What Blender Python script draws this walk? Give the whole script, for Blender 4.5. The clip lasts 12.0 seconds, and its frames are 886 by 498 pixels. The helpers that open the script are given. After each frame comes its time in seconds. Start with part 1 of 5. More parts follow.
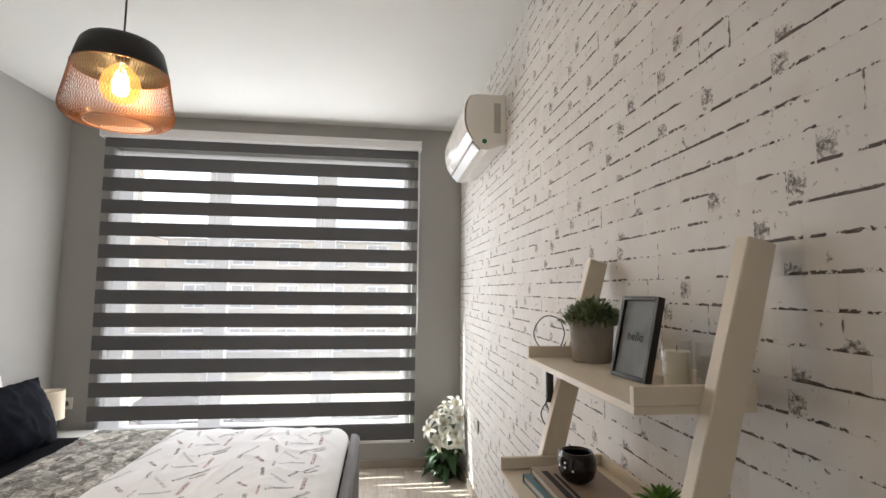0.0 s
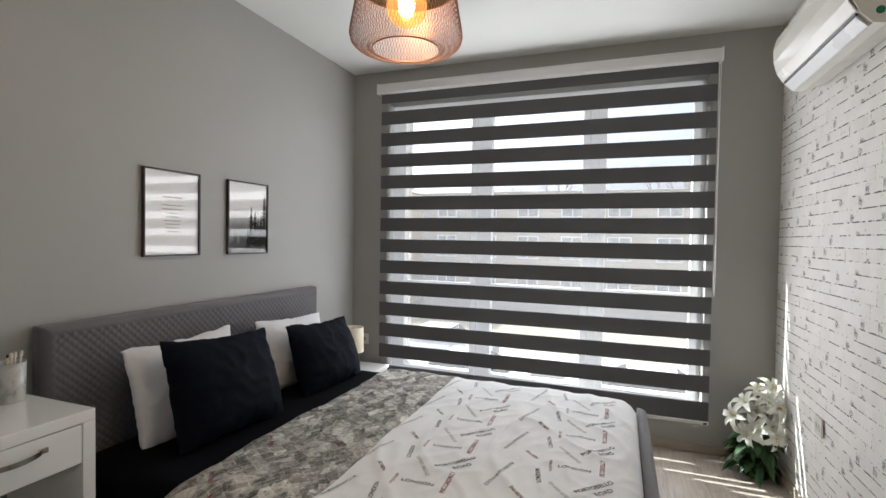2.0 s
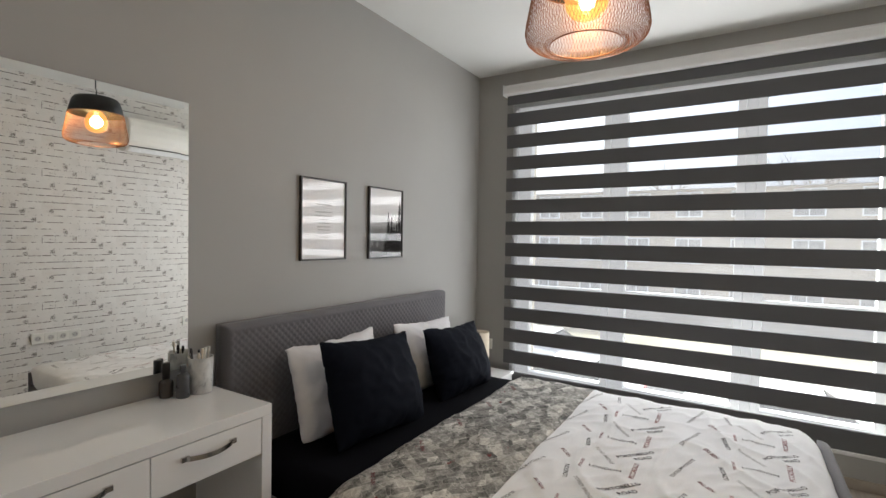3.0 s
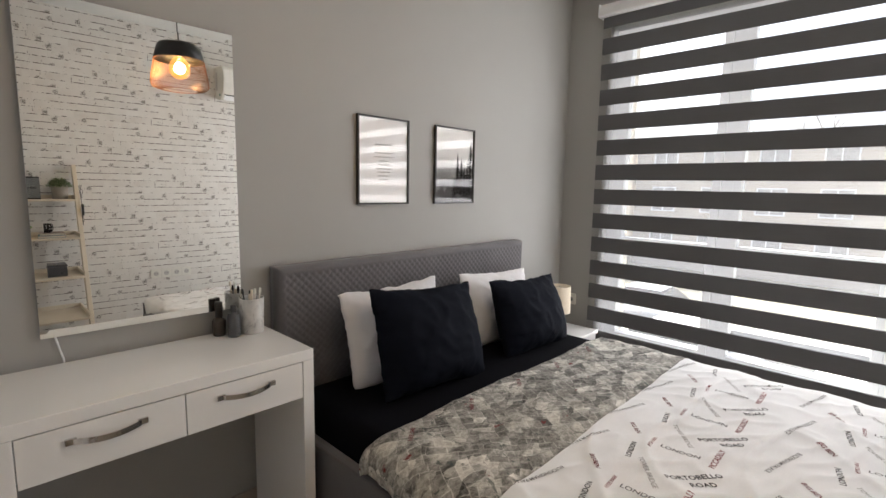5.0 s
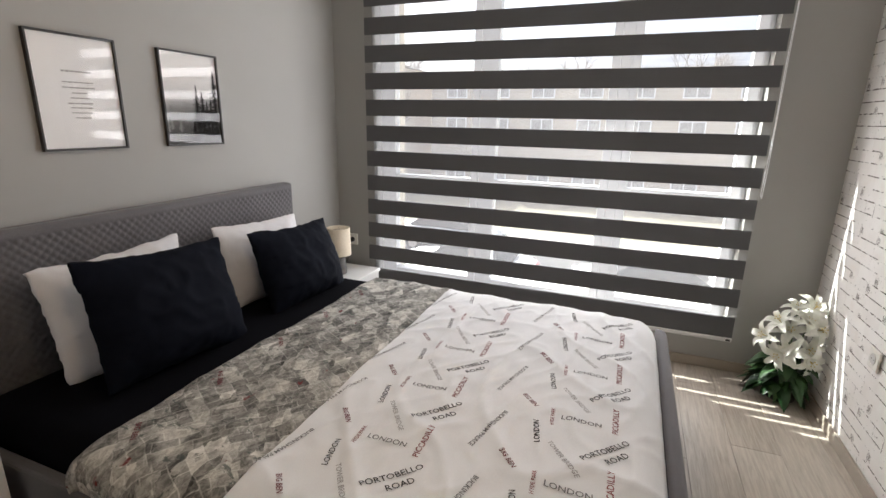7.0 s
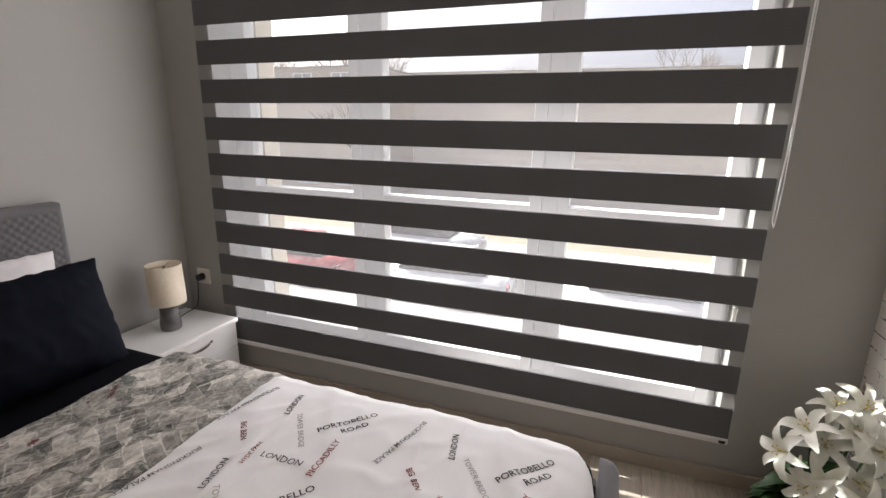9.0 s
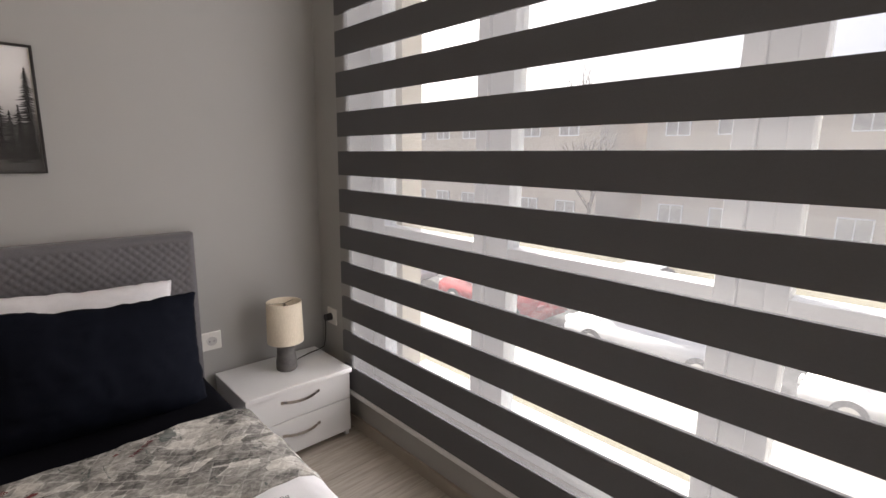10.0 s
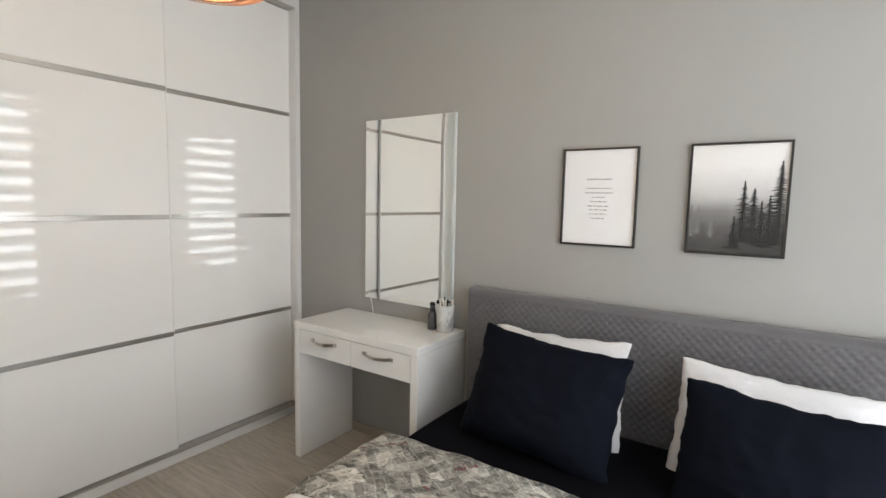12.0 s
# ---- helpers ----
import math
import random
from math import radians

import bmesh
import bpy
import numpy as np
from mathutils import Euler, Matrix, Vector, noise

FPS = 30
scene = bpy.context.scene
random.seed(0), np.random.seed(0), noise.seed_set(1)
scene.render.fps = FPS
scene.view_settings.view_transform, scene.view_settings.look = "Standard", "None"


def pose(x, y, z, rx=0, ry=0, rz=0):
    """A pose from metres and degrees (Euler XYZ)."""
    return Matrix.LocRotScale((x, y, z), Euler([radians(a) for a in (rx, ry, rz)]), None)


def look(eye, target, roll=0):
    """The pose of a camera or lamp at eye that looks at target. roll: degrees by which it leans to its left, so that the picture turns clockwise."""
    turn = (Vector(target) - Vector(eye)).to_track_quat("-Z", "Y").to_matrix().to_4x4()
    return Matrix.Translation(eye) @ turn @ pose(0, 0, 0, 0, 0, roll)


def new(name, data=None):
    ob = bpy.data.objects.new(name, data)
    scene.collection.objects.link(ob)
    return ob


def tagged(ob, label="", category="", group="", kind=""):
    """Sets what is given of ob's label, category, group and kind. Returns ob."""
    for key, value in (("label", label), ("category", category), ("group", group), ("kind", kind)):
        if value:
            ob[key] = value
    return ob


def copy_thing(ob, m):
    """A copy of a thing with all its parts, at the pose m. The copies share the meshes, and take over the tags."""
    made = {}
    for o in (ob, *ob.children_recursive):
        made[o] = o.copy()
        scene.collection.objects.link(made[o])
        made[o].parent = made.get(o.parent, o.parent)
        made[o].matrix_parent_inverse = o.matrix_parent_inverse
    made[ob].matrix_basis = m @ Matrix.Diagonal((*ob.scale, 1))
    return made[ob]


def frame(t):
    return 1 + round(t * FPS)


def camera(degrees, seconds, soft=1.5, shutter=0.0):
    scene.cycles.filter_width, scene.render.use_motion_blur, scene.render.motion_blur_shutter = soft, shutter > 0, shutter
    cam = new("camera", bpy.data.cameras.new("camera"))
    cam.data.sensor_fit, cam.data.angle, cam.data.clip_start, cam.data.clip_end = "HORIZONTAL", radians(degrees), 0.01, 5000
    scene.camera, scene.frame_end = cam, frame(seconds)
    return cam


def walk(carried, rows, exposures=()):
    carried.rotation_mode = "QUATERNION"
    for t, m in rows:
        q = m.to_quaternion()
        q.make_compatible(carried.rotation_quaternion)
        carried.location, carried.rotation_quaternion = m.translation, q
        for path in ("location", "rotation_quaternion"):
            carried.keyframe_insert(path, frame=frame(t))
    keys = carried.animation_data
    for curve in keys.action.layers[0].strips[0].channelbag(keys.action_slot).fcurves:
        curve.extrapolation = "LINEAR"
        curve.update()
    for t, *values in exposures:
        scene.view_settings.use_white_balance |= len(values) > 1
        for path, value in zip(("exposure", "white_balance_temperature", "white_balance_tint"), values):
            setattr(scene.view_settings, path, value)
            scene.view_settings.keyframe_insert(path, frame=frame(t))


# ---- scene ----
cam = camera(85.4, 12.0)
PATH = [
    (0, (2.325, -3.807, 1.35), (2.572, -1.829, 1.521), 0.6),
    (0.5, (2.303, -3.74, 1.332), (2.291, -1.742, 1.425), 0.8),
    (1, (2.247, -3.6, 1.319), (2.022, -1.613, 1.333), 0.8),
    (1.5, (2.179, -3.501, 1.322), (1.734, -1.551, 1.288), 0.9),
    (2, (2.049, -3.425, 1.344), (1.355, -1.55, 1.298), 0.9),
    (2.5, (1.939, -3.433, 1.351), (1.047, -1.644, 1.303), 1.0),
    (3, (1.83, -3.46, 1.359), (0.772, -1.763, 1.313), 0.9),
    (3.2, (1.794, -3.454, 1.375), (0.673, -1.798, 1.321), 0.7),
    (4.8, (1.833, -3.209, 1.335), (0.444, -1.785, 1.126), 1.1),
    (5, (1.86, -3.182, 1.328), (0.479, -1.758, 1.069), 1.1),
    (5.5, (1.93, -3.141, 1.333), (0.609, -1.689, 0.949), 1.0),
    (6, (1.948, -3.114, 1.34), (0.779, -1.559, 0.876), 1.1),
    (6.5, (1.915, -3.08, 1.357), (0.984, -1.383, 0.854), 1.1),
    (7, (1.969, -2.95, 1.371), (1.268, -1.15, 0.853), 1.1),
    (7.5, (2.0, -2.691, 1.351), (1.451, -0.838, 0.836), 1.2),
    (7.7, (1.973, -2.588, 1.353), (1.459, -0.729, 0.823), 1.3),
    (9.3, (2.194, -1.639, 1.312), (1.397, 0.13, 0.829), 0.6),
    (9.5, (2.225, -1.506, 1.326), (1.269, 0.192, 0.876), 1.1),
    (10, (2.168, -1.187, 1.302), (0.738, 0.162, 0.933), 0.8),
    (10.5, (2.148, -0.957, 1.307), (0.293, -0.273, 1.005), 0.8),
    (11, (2.206, -1.027, 1.381), (0.221, -1.072, 1.135), 1.1),
    (11.1, (2.19, -1.022, 1.383), (0.215, -1.233, 1.148), 1.0),
    (11.5, (2.092, -1.069, 1.407), (0.216, -1.728, 1.195), 1.1),
    (12, (2.085, -1.102, 1.41), (0.428, -2.205, 1.215), 1.2),
]
EXPOSURES = [(0.0, 2.15, 5900, 3), (1.0, 1.83, 5650, 2), (2.5, 1.75, 5750, 1), (5.5, 2.05, 5950, 4), (7.5, 1.75, 5950, 5), (9.5, 1.37, 6150, 9), (10.0, 1.35, 6200, 9), (10.5, 1.55, 6350, 8), (11.0, 2.03, 6300, 5), (12.0, 2.35, 5750, 0)]
walk(cam, [(t, look(eye, target, roll)) for t, eye, target, roll in PATH], EXPOSURES)

# ---- daylight ----
SUN_WAY = Vector((1.0, -0.42, -1.0)).normalized()
world = bpy.data.worlds.new("world")
scene.world = world
world.use_nodes = True
wn, wl = world.node_tree.nodes, world.node_tree.links
sky = wn.new("ShaderNodeTexSky")
sky.sky_type, sky.sun_disc = "NISHITA", False
sky.sun_elevation = math.asin(-SUN_WAY.z)
sky.sun_rotation = math.atan2(-SUN_WAY.x, -SUN_WAY.y) % (2 * math.pi)
sky.air_density, sky.dust_density, sky.ozone_density = 0.35, 9.0, 0.0
wn["Background"].inputs["Strength"].default_value = 0.135
wl.new(sky.outputs[0], wn["Background"].inputs[0])
sun = new("sun", bpy.data.lights.new("sun", "SUN"))
sun.data.energy, sun.data.angle, sun.data.color = 4.4, radians(0.5), (1.0, 0.94, 0.85)
sun.matrix_world = look((-20, 7, 26), Vector((-20, 7, 26)) + SUN_WAY)
# area lamp added in place of the sky's light, between the blind's two layers
sky_fill = new("window_sky_fill", bpy.data.lights.new("window_sky_fill", "AREA"))
sky_fill.data.shape, sky_fill.data.size, sky_fill.data.size_y = "RECTANGLE", 2.16, 2.06
sky_fill.data.energy, sky_fill.data.color = 31.5, (1.0, 0.90, 0.872)
sky_fill.matrix_world = pose(1.4275, -0.036, 1.3175, -90, 0, 0)

# ---- materials ----
class Nodes:
    """A principled material with short calls for its nodes."""

    def __init__(self, name, color=(0.8, 0.8, 0.8), rough=0.5, metal=0.0, spec=0.5, **more):
        self.mat = bpy.data.materials.new(name)
        self.mat.use_nodes = True
        self.n, self.l = self.mat.node_tree.nodes, self.mat.node_tree.links
        self.p = self.n["Principled BSDF"]
        self.set("Base Color", (*color, 1))
        self.set("Roughness", rough)
        self.set("Metallic", metal)
        self.set("Specular IOR Level", spec)
        for k, v in more.items():
            self.set(k.replace("_", " "), v)
        self.co, self.fixed = None, False

    def set(self, key, value):
        self.p.inputs[key].default_value = value

    def coords(self, scale=(1, 1, 1), rot=(0, 0, 0)):
        if self.co is None:
            self.co = self.n.new("ShaderNodeNewGeometry" if self.fixed else "ShaderNodeTexCoord")
        m = self.n.new("ShaderNodeMapping")
        m.inputs["Scale"].default_value = scale
        m.inputs["Rotation"].default_value = rot
        self.l.new(self.co.outputs["Position" if self.fixed else "Object"], m.inputs[0])
        return m.outputs[0]

    def noise(self, scale, detail=3, stretch=(1, 1, 1), rough=0.55, distort=0.0):
        t = self.n.new("ShaderNodeTexNoise")
        t.inputs["Scale"].default_value = scale
        t.inputs["Detail"].default_value = detail
        t.inputs["Roughness"].default_value = rough
        t.inputs["Distortion"].default_value = distort
        self.l.new(self.coords(stretch), t.inputs["Vector"])
        return t.outputs["Fac"]

    def ramp(self, fac, stops):
        r = self.n.new("ShaderNodeValToRGB")
        e = r.color_ramp.elements
        while len(e) < len(stops):
            e.new(0.5)
        for el, (pos, col) in zip(e, stops):
            el.position, el.color = pos, (*col, 1) if len(col) == 3 else col
        self.l.new(fac, r.inputs[0])
        return r.outputs[0]

    def mask(self, fac, a, b):
        return self.ramp(fac, [(a, (0, 0, 0)), (b, (1, 1, 1))])

    def math(self, op, a, b=None):
        m = self.n.new("ShaderNodeMath")
        m.operation = op
        for i, v in enumerate((a, b)):
            if v is None:
                continue
            if isinstance(v, (int, float)):
                m.inputs[i].default_value = v
            else:
                self.l.new(v, m.inputs[i])
        return m.outputs[0]

    def mix(self, fac, a, b, mode="MIX"):
        m = self.n.new("ShaderNodeMix")
        m.data_type, m.blend_type = "RGBA", mode
        for i, v in ((0, fac), (6, a), (7, b)):
            if isinstance(v, (int, float)):
                m.inputs[i].default_value = v
            elif isinstance(v, tuple):
                m.inputs[i].default_value = (*v, 1)
            else:
                self.l.new(v, m.inputs[i])
        return m.outputs[2]

    def color(self, out):
        self.l.new(out, self.p.inputs["Base Color"])
        return self

    def rough(self, fac, lo, hi):
        r = self.ramp(fac, [(0.3, (lo,) * 3), (0.7, (hi,) * 3)])
        self.l.new(r, self.p.inputs["Roughness"])
        return self

    def bump(self, height, dist=0.002, strength=0.5):
        b = self.n.new("ShaderNodeBump")
        b.inputs["Distance"].default_value = dist
        b.inputs["Strength"].default_value = strength
        self.l.new(height, b.inputs["Height"])
        self.l.new(b.outputs[0], self.p.inputs["Normal"])
        return self

    def random(self):
        return self.n.new("ShaderNodeObjectInfo").outputs["Random"]

    def island(self):
        return self.n.new("ShaderNodeNewGeometry").outputs["Random Per Island"]


def mottled(name, color, rough=0.5, amount=0.12, big=1.5, fine=60, bump=0.0008, strength=0.4, vary=1.0, **more):
    """A surface with broad and fine variation of one colour."""
    m = Nodes(name, color, rough, **more)
    lo = tuple(c * (1 - amount) for c in color)
    hi = tuple(min(1, c * (1 + amount * 0.7)) for c in color)
    base = m.ramp(m.noise(big, 4), [(0.3, lo), (0.7, hi)])
    f = m.noise(fine, 3)
    m.color(m.mix(0.12, base, m.ramp(f, [(0.3, lo), (0.7, hi)]), "MIX"))
    m.bump(f, bump, strength)
    m.rough(m.noise(big * 3, 3), max(0.02, rough - 0.05 * vary), min(1, rough + 0.06 * vary))
    return m.mat


def fabric(name, color, amount=0.15, weave=700, rough=0.9, bump=0.0006, sheen=0.2, spec=0.2):
    m = Nodes(name, color, rough, spec=spec, Sheen_Weight=sheen)
    lo = tuple(c * (1 - amount) for c in color)
    hi = tuple(min(1, c * (1 + amount)) for c in color)
    a = m.noise(weave, 1, (1, 0.25, 1))
    b = m.noise(weave, 1, (0.25, 1, 0.3))
    w = m.math("ADD", a, b)
    m.color(m.mix(0.5, m.ramp(m.noise(5, 4), [(0.3, lo), (0.7, hi)]), m.ramp(m.math("MULTIPLY", w, 0.5), [(0.35, lo), (0.65, hi)])))
    m.bump(w, bump, 0.5)
    return m.mat


M_WALL = mottled("grey_wall_paint", (0.362, 0.356, 0.336), 0.72, 0.05, 0.9, 220, 0.0006, 0.35)
M_CEIL = mottled("white_ceiling_paint", (0.76, 0.76, 0.73), 0.85, 0.03, 0.8, 200, 0.0004, 0.3)
M_LACQUER = mottled("white_lacquer", (0.85, 0.84, 0.82), 0.07, 0.02, 1.0, 3, 0.0001, 0.01, vary=0.25, spec=0.2, Coat_Weight=0.65, Coat_Roughness=0.02)
M_WHITE = mottled("white_melamine", (0.76, 0.755, 0.74), 0.33, 0.04, 2.0, 90, 0.0003, 0.2)
M_PVC = mottled("white_pvc", (0.80, 0.81, 0.82), 0.3, 0.03, 2.0, 60, 0.0002, 0.1)
M_PLASTIC = mottled("white_plastic", (0.78, 0.765, 0.71), 0.22, 0.03, 3.0, 80, 0.0002, 0.1)
M_CREAM = mottled("cream_wood_paint", (0.70, 0.62, 0.495), 0.45, 0.07, 3.0, 40, 0.0005, 0.3)
M_CHROME = mottled("brushed_steel", (0.62, 0.60, 0.57), 0.22, 0.06, 8, 200, 0.0002, 0.2, metal=1.0)
M_ALU = mottled("satin_aluminium", (0.50, 0.48, 0.45), 0.34, 0.05, 6, 150, 0.0002, 0.2, metal=1.0)
M_DARK = mottled("black_plastic", (0.015, 0.014, 0.014), 0.35, 0.2, 6, 90)
M_FRAME = mottled("black_frame_lacquer", (0.018, 0.015, 0.013), 0.35, 0.2, 6, 90)
M_MIRROR = Nodes("mirror_silver", (0.93, 0.94, 0.92), 0.0, 1.0).mat
M_GREYFAB = fabric("grey_upholstery", (0.135, 0.130, 0.135), 0.16, 500)
M_NAVY = fabric("navy_cotton", (0.0050, 0.0062, 0.0110), 0.2, 800, 0.85, 0.0004, 0.0, 0.07)
M_SHEET = fabric("black_cotton_sheet", (0.0045, 0.0046, 0.0066), 0.2, 800, 0.9, 0.0004, 0.0, 0.05)
M_PILLOW = fabric("white_cotton", (0.72, 0.705, 0.71), 0.06, 800, 0.9, 0.0005, 0.1)
M_DUVET = fabric("white_printed_cotton", (0.73, 0.73, 0.735), 0.05, 800, 0.9, 0.0004, 0.1)
M_STRIPE = fabric("dark_blind_fabric", (0.115, 0.115, 0.119), 0.06, 600, 0.85, 0.0003, 0.0)
M_BAR = mottled("white_blind_bar", (0.72, 0.71, 0.70), 0.35, 0.03, 3, 90)


def sheer():
    m = Nodes("sheer_blind_fabric")
    n, l = m.n, m.l
    out = n["Material Output"]
    clear = n.new("ShaderNodeBsdfTransparent")
    clear.inputs[0].default_value = (0.95, 0.95, 0.95, 1)
    lit = n.new("ShaderNodeBsdfTranslucent")
    lit.inputs[0].default_value = (0.9, 0.9, 0.9, 1)
    dif = n.new("ShaderNodeBsdfDiffuse")
    dif.inputs[0].default_value = (0.7, 0.7, 0.7, 1)
    a, b = n.new("ShaderNodeMixShader"), n.new("ShaderNodeMixShader")
    a.inputs[0].default_value = 0.25
    l.new(lit.outputs[0], a.inputs[1])
    l.new(dif.outputs[0], a.inputs[2])
    weave = m.ramp(m.noise(900, 1, (0.2, 1, 1)), [(0.3, (0.05,) * 3), (0.7, (0.09,) * 3)])
    l.new(weave, b.inputs[0])
    l.new(clear.outputs[0], b.inputs[1])
    l.new(a.outputs[0], b.inputs[2])
    l.new(b.outputs[0], out.inputs[0])
    return m.mat


M_SHEER = sheer()


def pane_glass(name, tint=(0.97, 0.98, 0.98), gloss=0.06):
    """Thin clear glass: see-through with a slight mirror gloss."""
    m = Nodes(name)
    n, l = m.n, m.l
    clear = n.new("ShaderNodeBsdfTransparent")
    clear.inputs[0].default_value = (*tint, 1)
    shine = n.new("ShaderNodeBsdfGlossy")
    shine.inputs["Roughness"].default_value = 0.01
    face = n.new("ShaderNodeLayerWeight")
    fres = n.new("ShaderNodeMath")
    fres.operation = "MULTIPLY_ADD"
    l.new(m.math("POWER", face.outputs["Facing"], 4.0), fres.inputs[0])
    fres.inputs[1].default_value, fres.inputs[2].default_value = 14.0 * gloss, 0.75 * gloss
    mix = n.new("ShaderNodeMixShader")
    l.new(fres.outputs[0], mix.inputs[0])
    l.new(clear.outputs[0], mix.inputs[1])
    l.new(shine.outputs[0], mix.inputs[2])
    l.new(mix.outputs[0], n["Material Output"].inputs[0])
    return m.mat


M_GLASS = pane_glass("window_glass")
M_PICGLASS = pane_glass("picture_glass", (0.99, 0.99, 0.99), 0.035)
M_JAR = pane_glass("jar_glass", (0.97, 0.97, 0.96))
M_AMBER = pane_glass("amber_glass", (1.0, 0.66, 0.34))
_n, _l = M_AMBER.node_tree.nodes, M_AMBER.node_tree.links
_glow, _add = _n.new("ShaderNodeEmission"), _n.new("ShaderNodeAddShader")
_glow.inputs[0].default_value, _glow.inputs[1].default_value = (1.0, 0.42, 0.12, 1), 0.22
_l.new(_n["Mix Shader"].outputs[0], _add.inputs[0])
_l.new(_glow.outputs[0], _add.inputs[1])
_l.new(_add.outputs[0], _n["Material Output"].inputs[0])


def wood_floor():
    m = Nodes("oak_laminate", (0.3, 0.26, 0.21), 0.38)
    m.fixed = True
    r = m.random()
    tone = m.ramp(r, [(0.0, (0.36, 0.31, 0.25)), (0.5, (0.44, 0.39, 0.325)), (1.0, (0.51, 0.46, 0.39))])
    grain = m.noise(14, 6, (5, 0.35, 1), 0.65, 0.6)
    fine = m.noise(80, 3, (3, 0.12, 1))
    c = m.mix(0.6, tone, m.ramp(grain, [(0.32, (0.27, 0.23, 0.19)), (0.62, (0.56, 0.51, 0.435))]))
    c = m.mix(0.13, c, m.ramp(fine, [(0.35, (0.17, 0.14, 0.11)), (0.6, (0.38, 0.34, 0.29))]))
    m.color(c).rough(grain, 0.30, 0.46).bump(fine, 0.0005, 0.35)
    return m.mat


M_OAK = wood_floor()
M_SKIRT = mottled("greige_skirting", (0.36, 0.315, 0.26), 0.4, 0.1, 6, 60)
M_UNDER = mottled("floor_joint", (0.06, 0.05, 0.04), 0.9, 0.1)


COURSE = 0.0532


def brick_paint(name):
    """Whitewashed brick print: each brick has a broken dark dash at its foot, some a worn end and a short upright joint."""
    m = Nodes(name, (0.7, 0.67, 0.64), 0.7)

    def layer(which):
        n = m.n.new("ShaderNodeUVMap")
        n.uv_map = which
        sep = m.n.new("ShaderNodeSeparateXYZ")
        m.l.new(n.outputs[0], sep.inputs[0])
        return sep.outputs

    u, v = layer("place")[:2]
    chance, length = layer("kind")[:2]

    def dice(k):
        return m.math("FRACT", m.math("MULTIPLY", chance, k))

    comb = m.n.new("ShaderNodeCombineXYZ")
    for i, src in enumerate((m.math("ADD", u, m.math("MULTIPLY", chance, 31.0)), v, m.math("MULTIPLY", chance, 17.0))):
        m.l.new(src, comb.inputs[i])

    def grain(scale, detail=3, rough=0.55, distort=0.0):
        t = m.n.new("ShaderNodeTexNoise")
        for key, val in (("Scale", scale), ("Detail", detail), ("Roughness", rough), ("Distortion", distort)):
            t.inputs[key].default_value = val
        m.l.new(comb.outputs[0], t.inputs["Vector"])
        return t.outputs["Fac"]

    def step(value, soft):
        return m.mask(m.math("ADD", m.math("MULTIPLY", value, soft), 0.5), 0.15, 0.85)

    # the dash along the foot of the brick
    dash = m.math("ADD", grain(21, 4, 0.68), m.math("MULTIPLY", m.math("SUBTRACT", dice(7.31), 0.5), 0.17))
    thick = m.math("MINIMUM", m.math("MULTIPLY", m.math("SUBTRACT", dash, 0.49), 0.06), m.math("ADD", 0.0006, m.math("MULTIPLY", grain(70, 4, 0.7), 0.0052)))
    foot = m.math("ADD", 0.0022, m.math("MULTIPLY", m.math("SUBTRACT", grain(24, 3), 0.5), 0.010))
    line = step(m.math("SUBTRACT", thick, m.math("ABSOLUTE", m.math("SUBTRACT", v, foot))), 420.0)
    line = m.math("MULTIPLY", line, m.mask(grain(48, 3, 0.6), 0.34, 0.42))
    # an upright joint at one end
    side = m.math("ADD", 0.0022, m.math("MULTIPLY", m.math("SUBTRACT", grain(30, 2), 0.5), 0.005))
    up = m.math("SUBTRACT", m.math("MULTIPLY", m.math("SUBTRACT", grain(34, 3, 0.6), 0.47), 0.02), m.math("ABSOLUTE", m.math("SUBTRACT", u, side)))
    up = m.math("MULTIPLY", step(m.math("MINIMUM", up, 0.0016), 900.0), m.math("GREATER_THAN", dice(13.7), 0.68))
    # worn paint at the other end
    end = m.math("DIVIDE", m.math("SUBTRACT", length, u), 0.034)
    high = m.math("DIVIDE", m.math("SUBTRACT", v, m.math("MULTIPLY", dice(53.0), 0.045)), 0.022)
    far = m.math("ADD", m.math("POWER", m.math("ABSOLUTE", m.math("SUBTRACT", end, 0.25)), 2.0), m.math("MULTIPLY", high, high))
    worn = m.mask(m.math("SUBTRACT", grain(85, 5, 0.72, 1.2), m.math("MULTIPLY", far, 0.2)), 0.36, 0.46)
    worn = m.math("MULTIPLY", m.math("MULTIPLY", worn, m.math("GREATER_THAN", dice(29.3), 0.66)), m.math("GREATER_THAN", 1.0, end))
    holes = m.mask(grain(120, 3), 0.28, 0.50)
    fleck = m.mask(m.math("ADD", grain(60, 3, 0.6), m.math("MULTIPLY", m.math("SUBTRACT", dice(41.9), 0.5), 0.10)), 0.66, 0.74)
    tone = m.ramp(grain(5, 4), [(0.3, (0.67, 0.645, 0.61)), (0.7, (0.76, 0.74, 0.71))])
    tone = m.mix(m.math("MULTIPLY", m.mask(grain(9, 3), 0.58, 0.72), 0.25), tone, (0.60, 0.52, 0.46))
    dark = m.ramp(grain(70, 3), [(0.35, (0.035, 0.028, 0.023)), (0.7, (0.16, 0.13, 0.11))])
    faint = m.ramp(grain(110, 3), [(0.4, (0.06, 0.052, 0.046)), (0.65, (0.34, 0.305, 0.27))])
    c = m.mix(m.math("MULTIPLY", m.math("MAXIMUM", worn, fleck), m.math("MULTIPLY", holes, 0.9)), tone, faint)
    m.color(m.mix(m.math("MAXIMUM", line, m.math("MULTIPLY", up, 0.85)), c, dark))
    m.bump(grain(150, 4), 0.001, 0.4)
    return m.mat


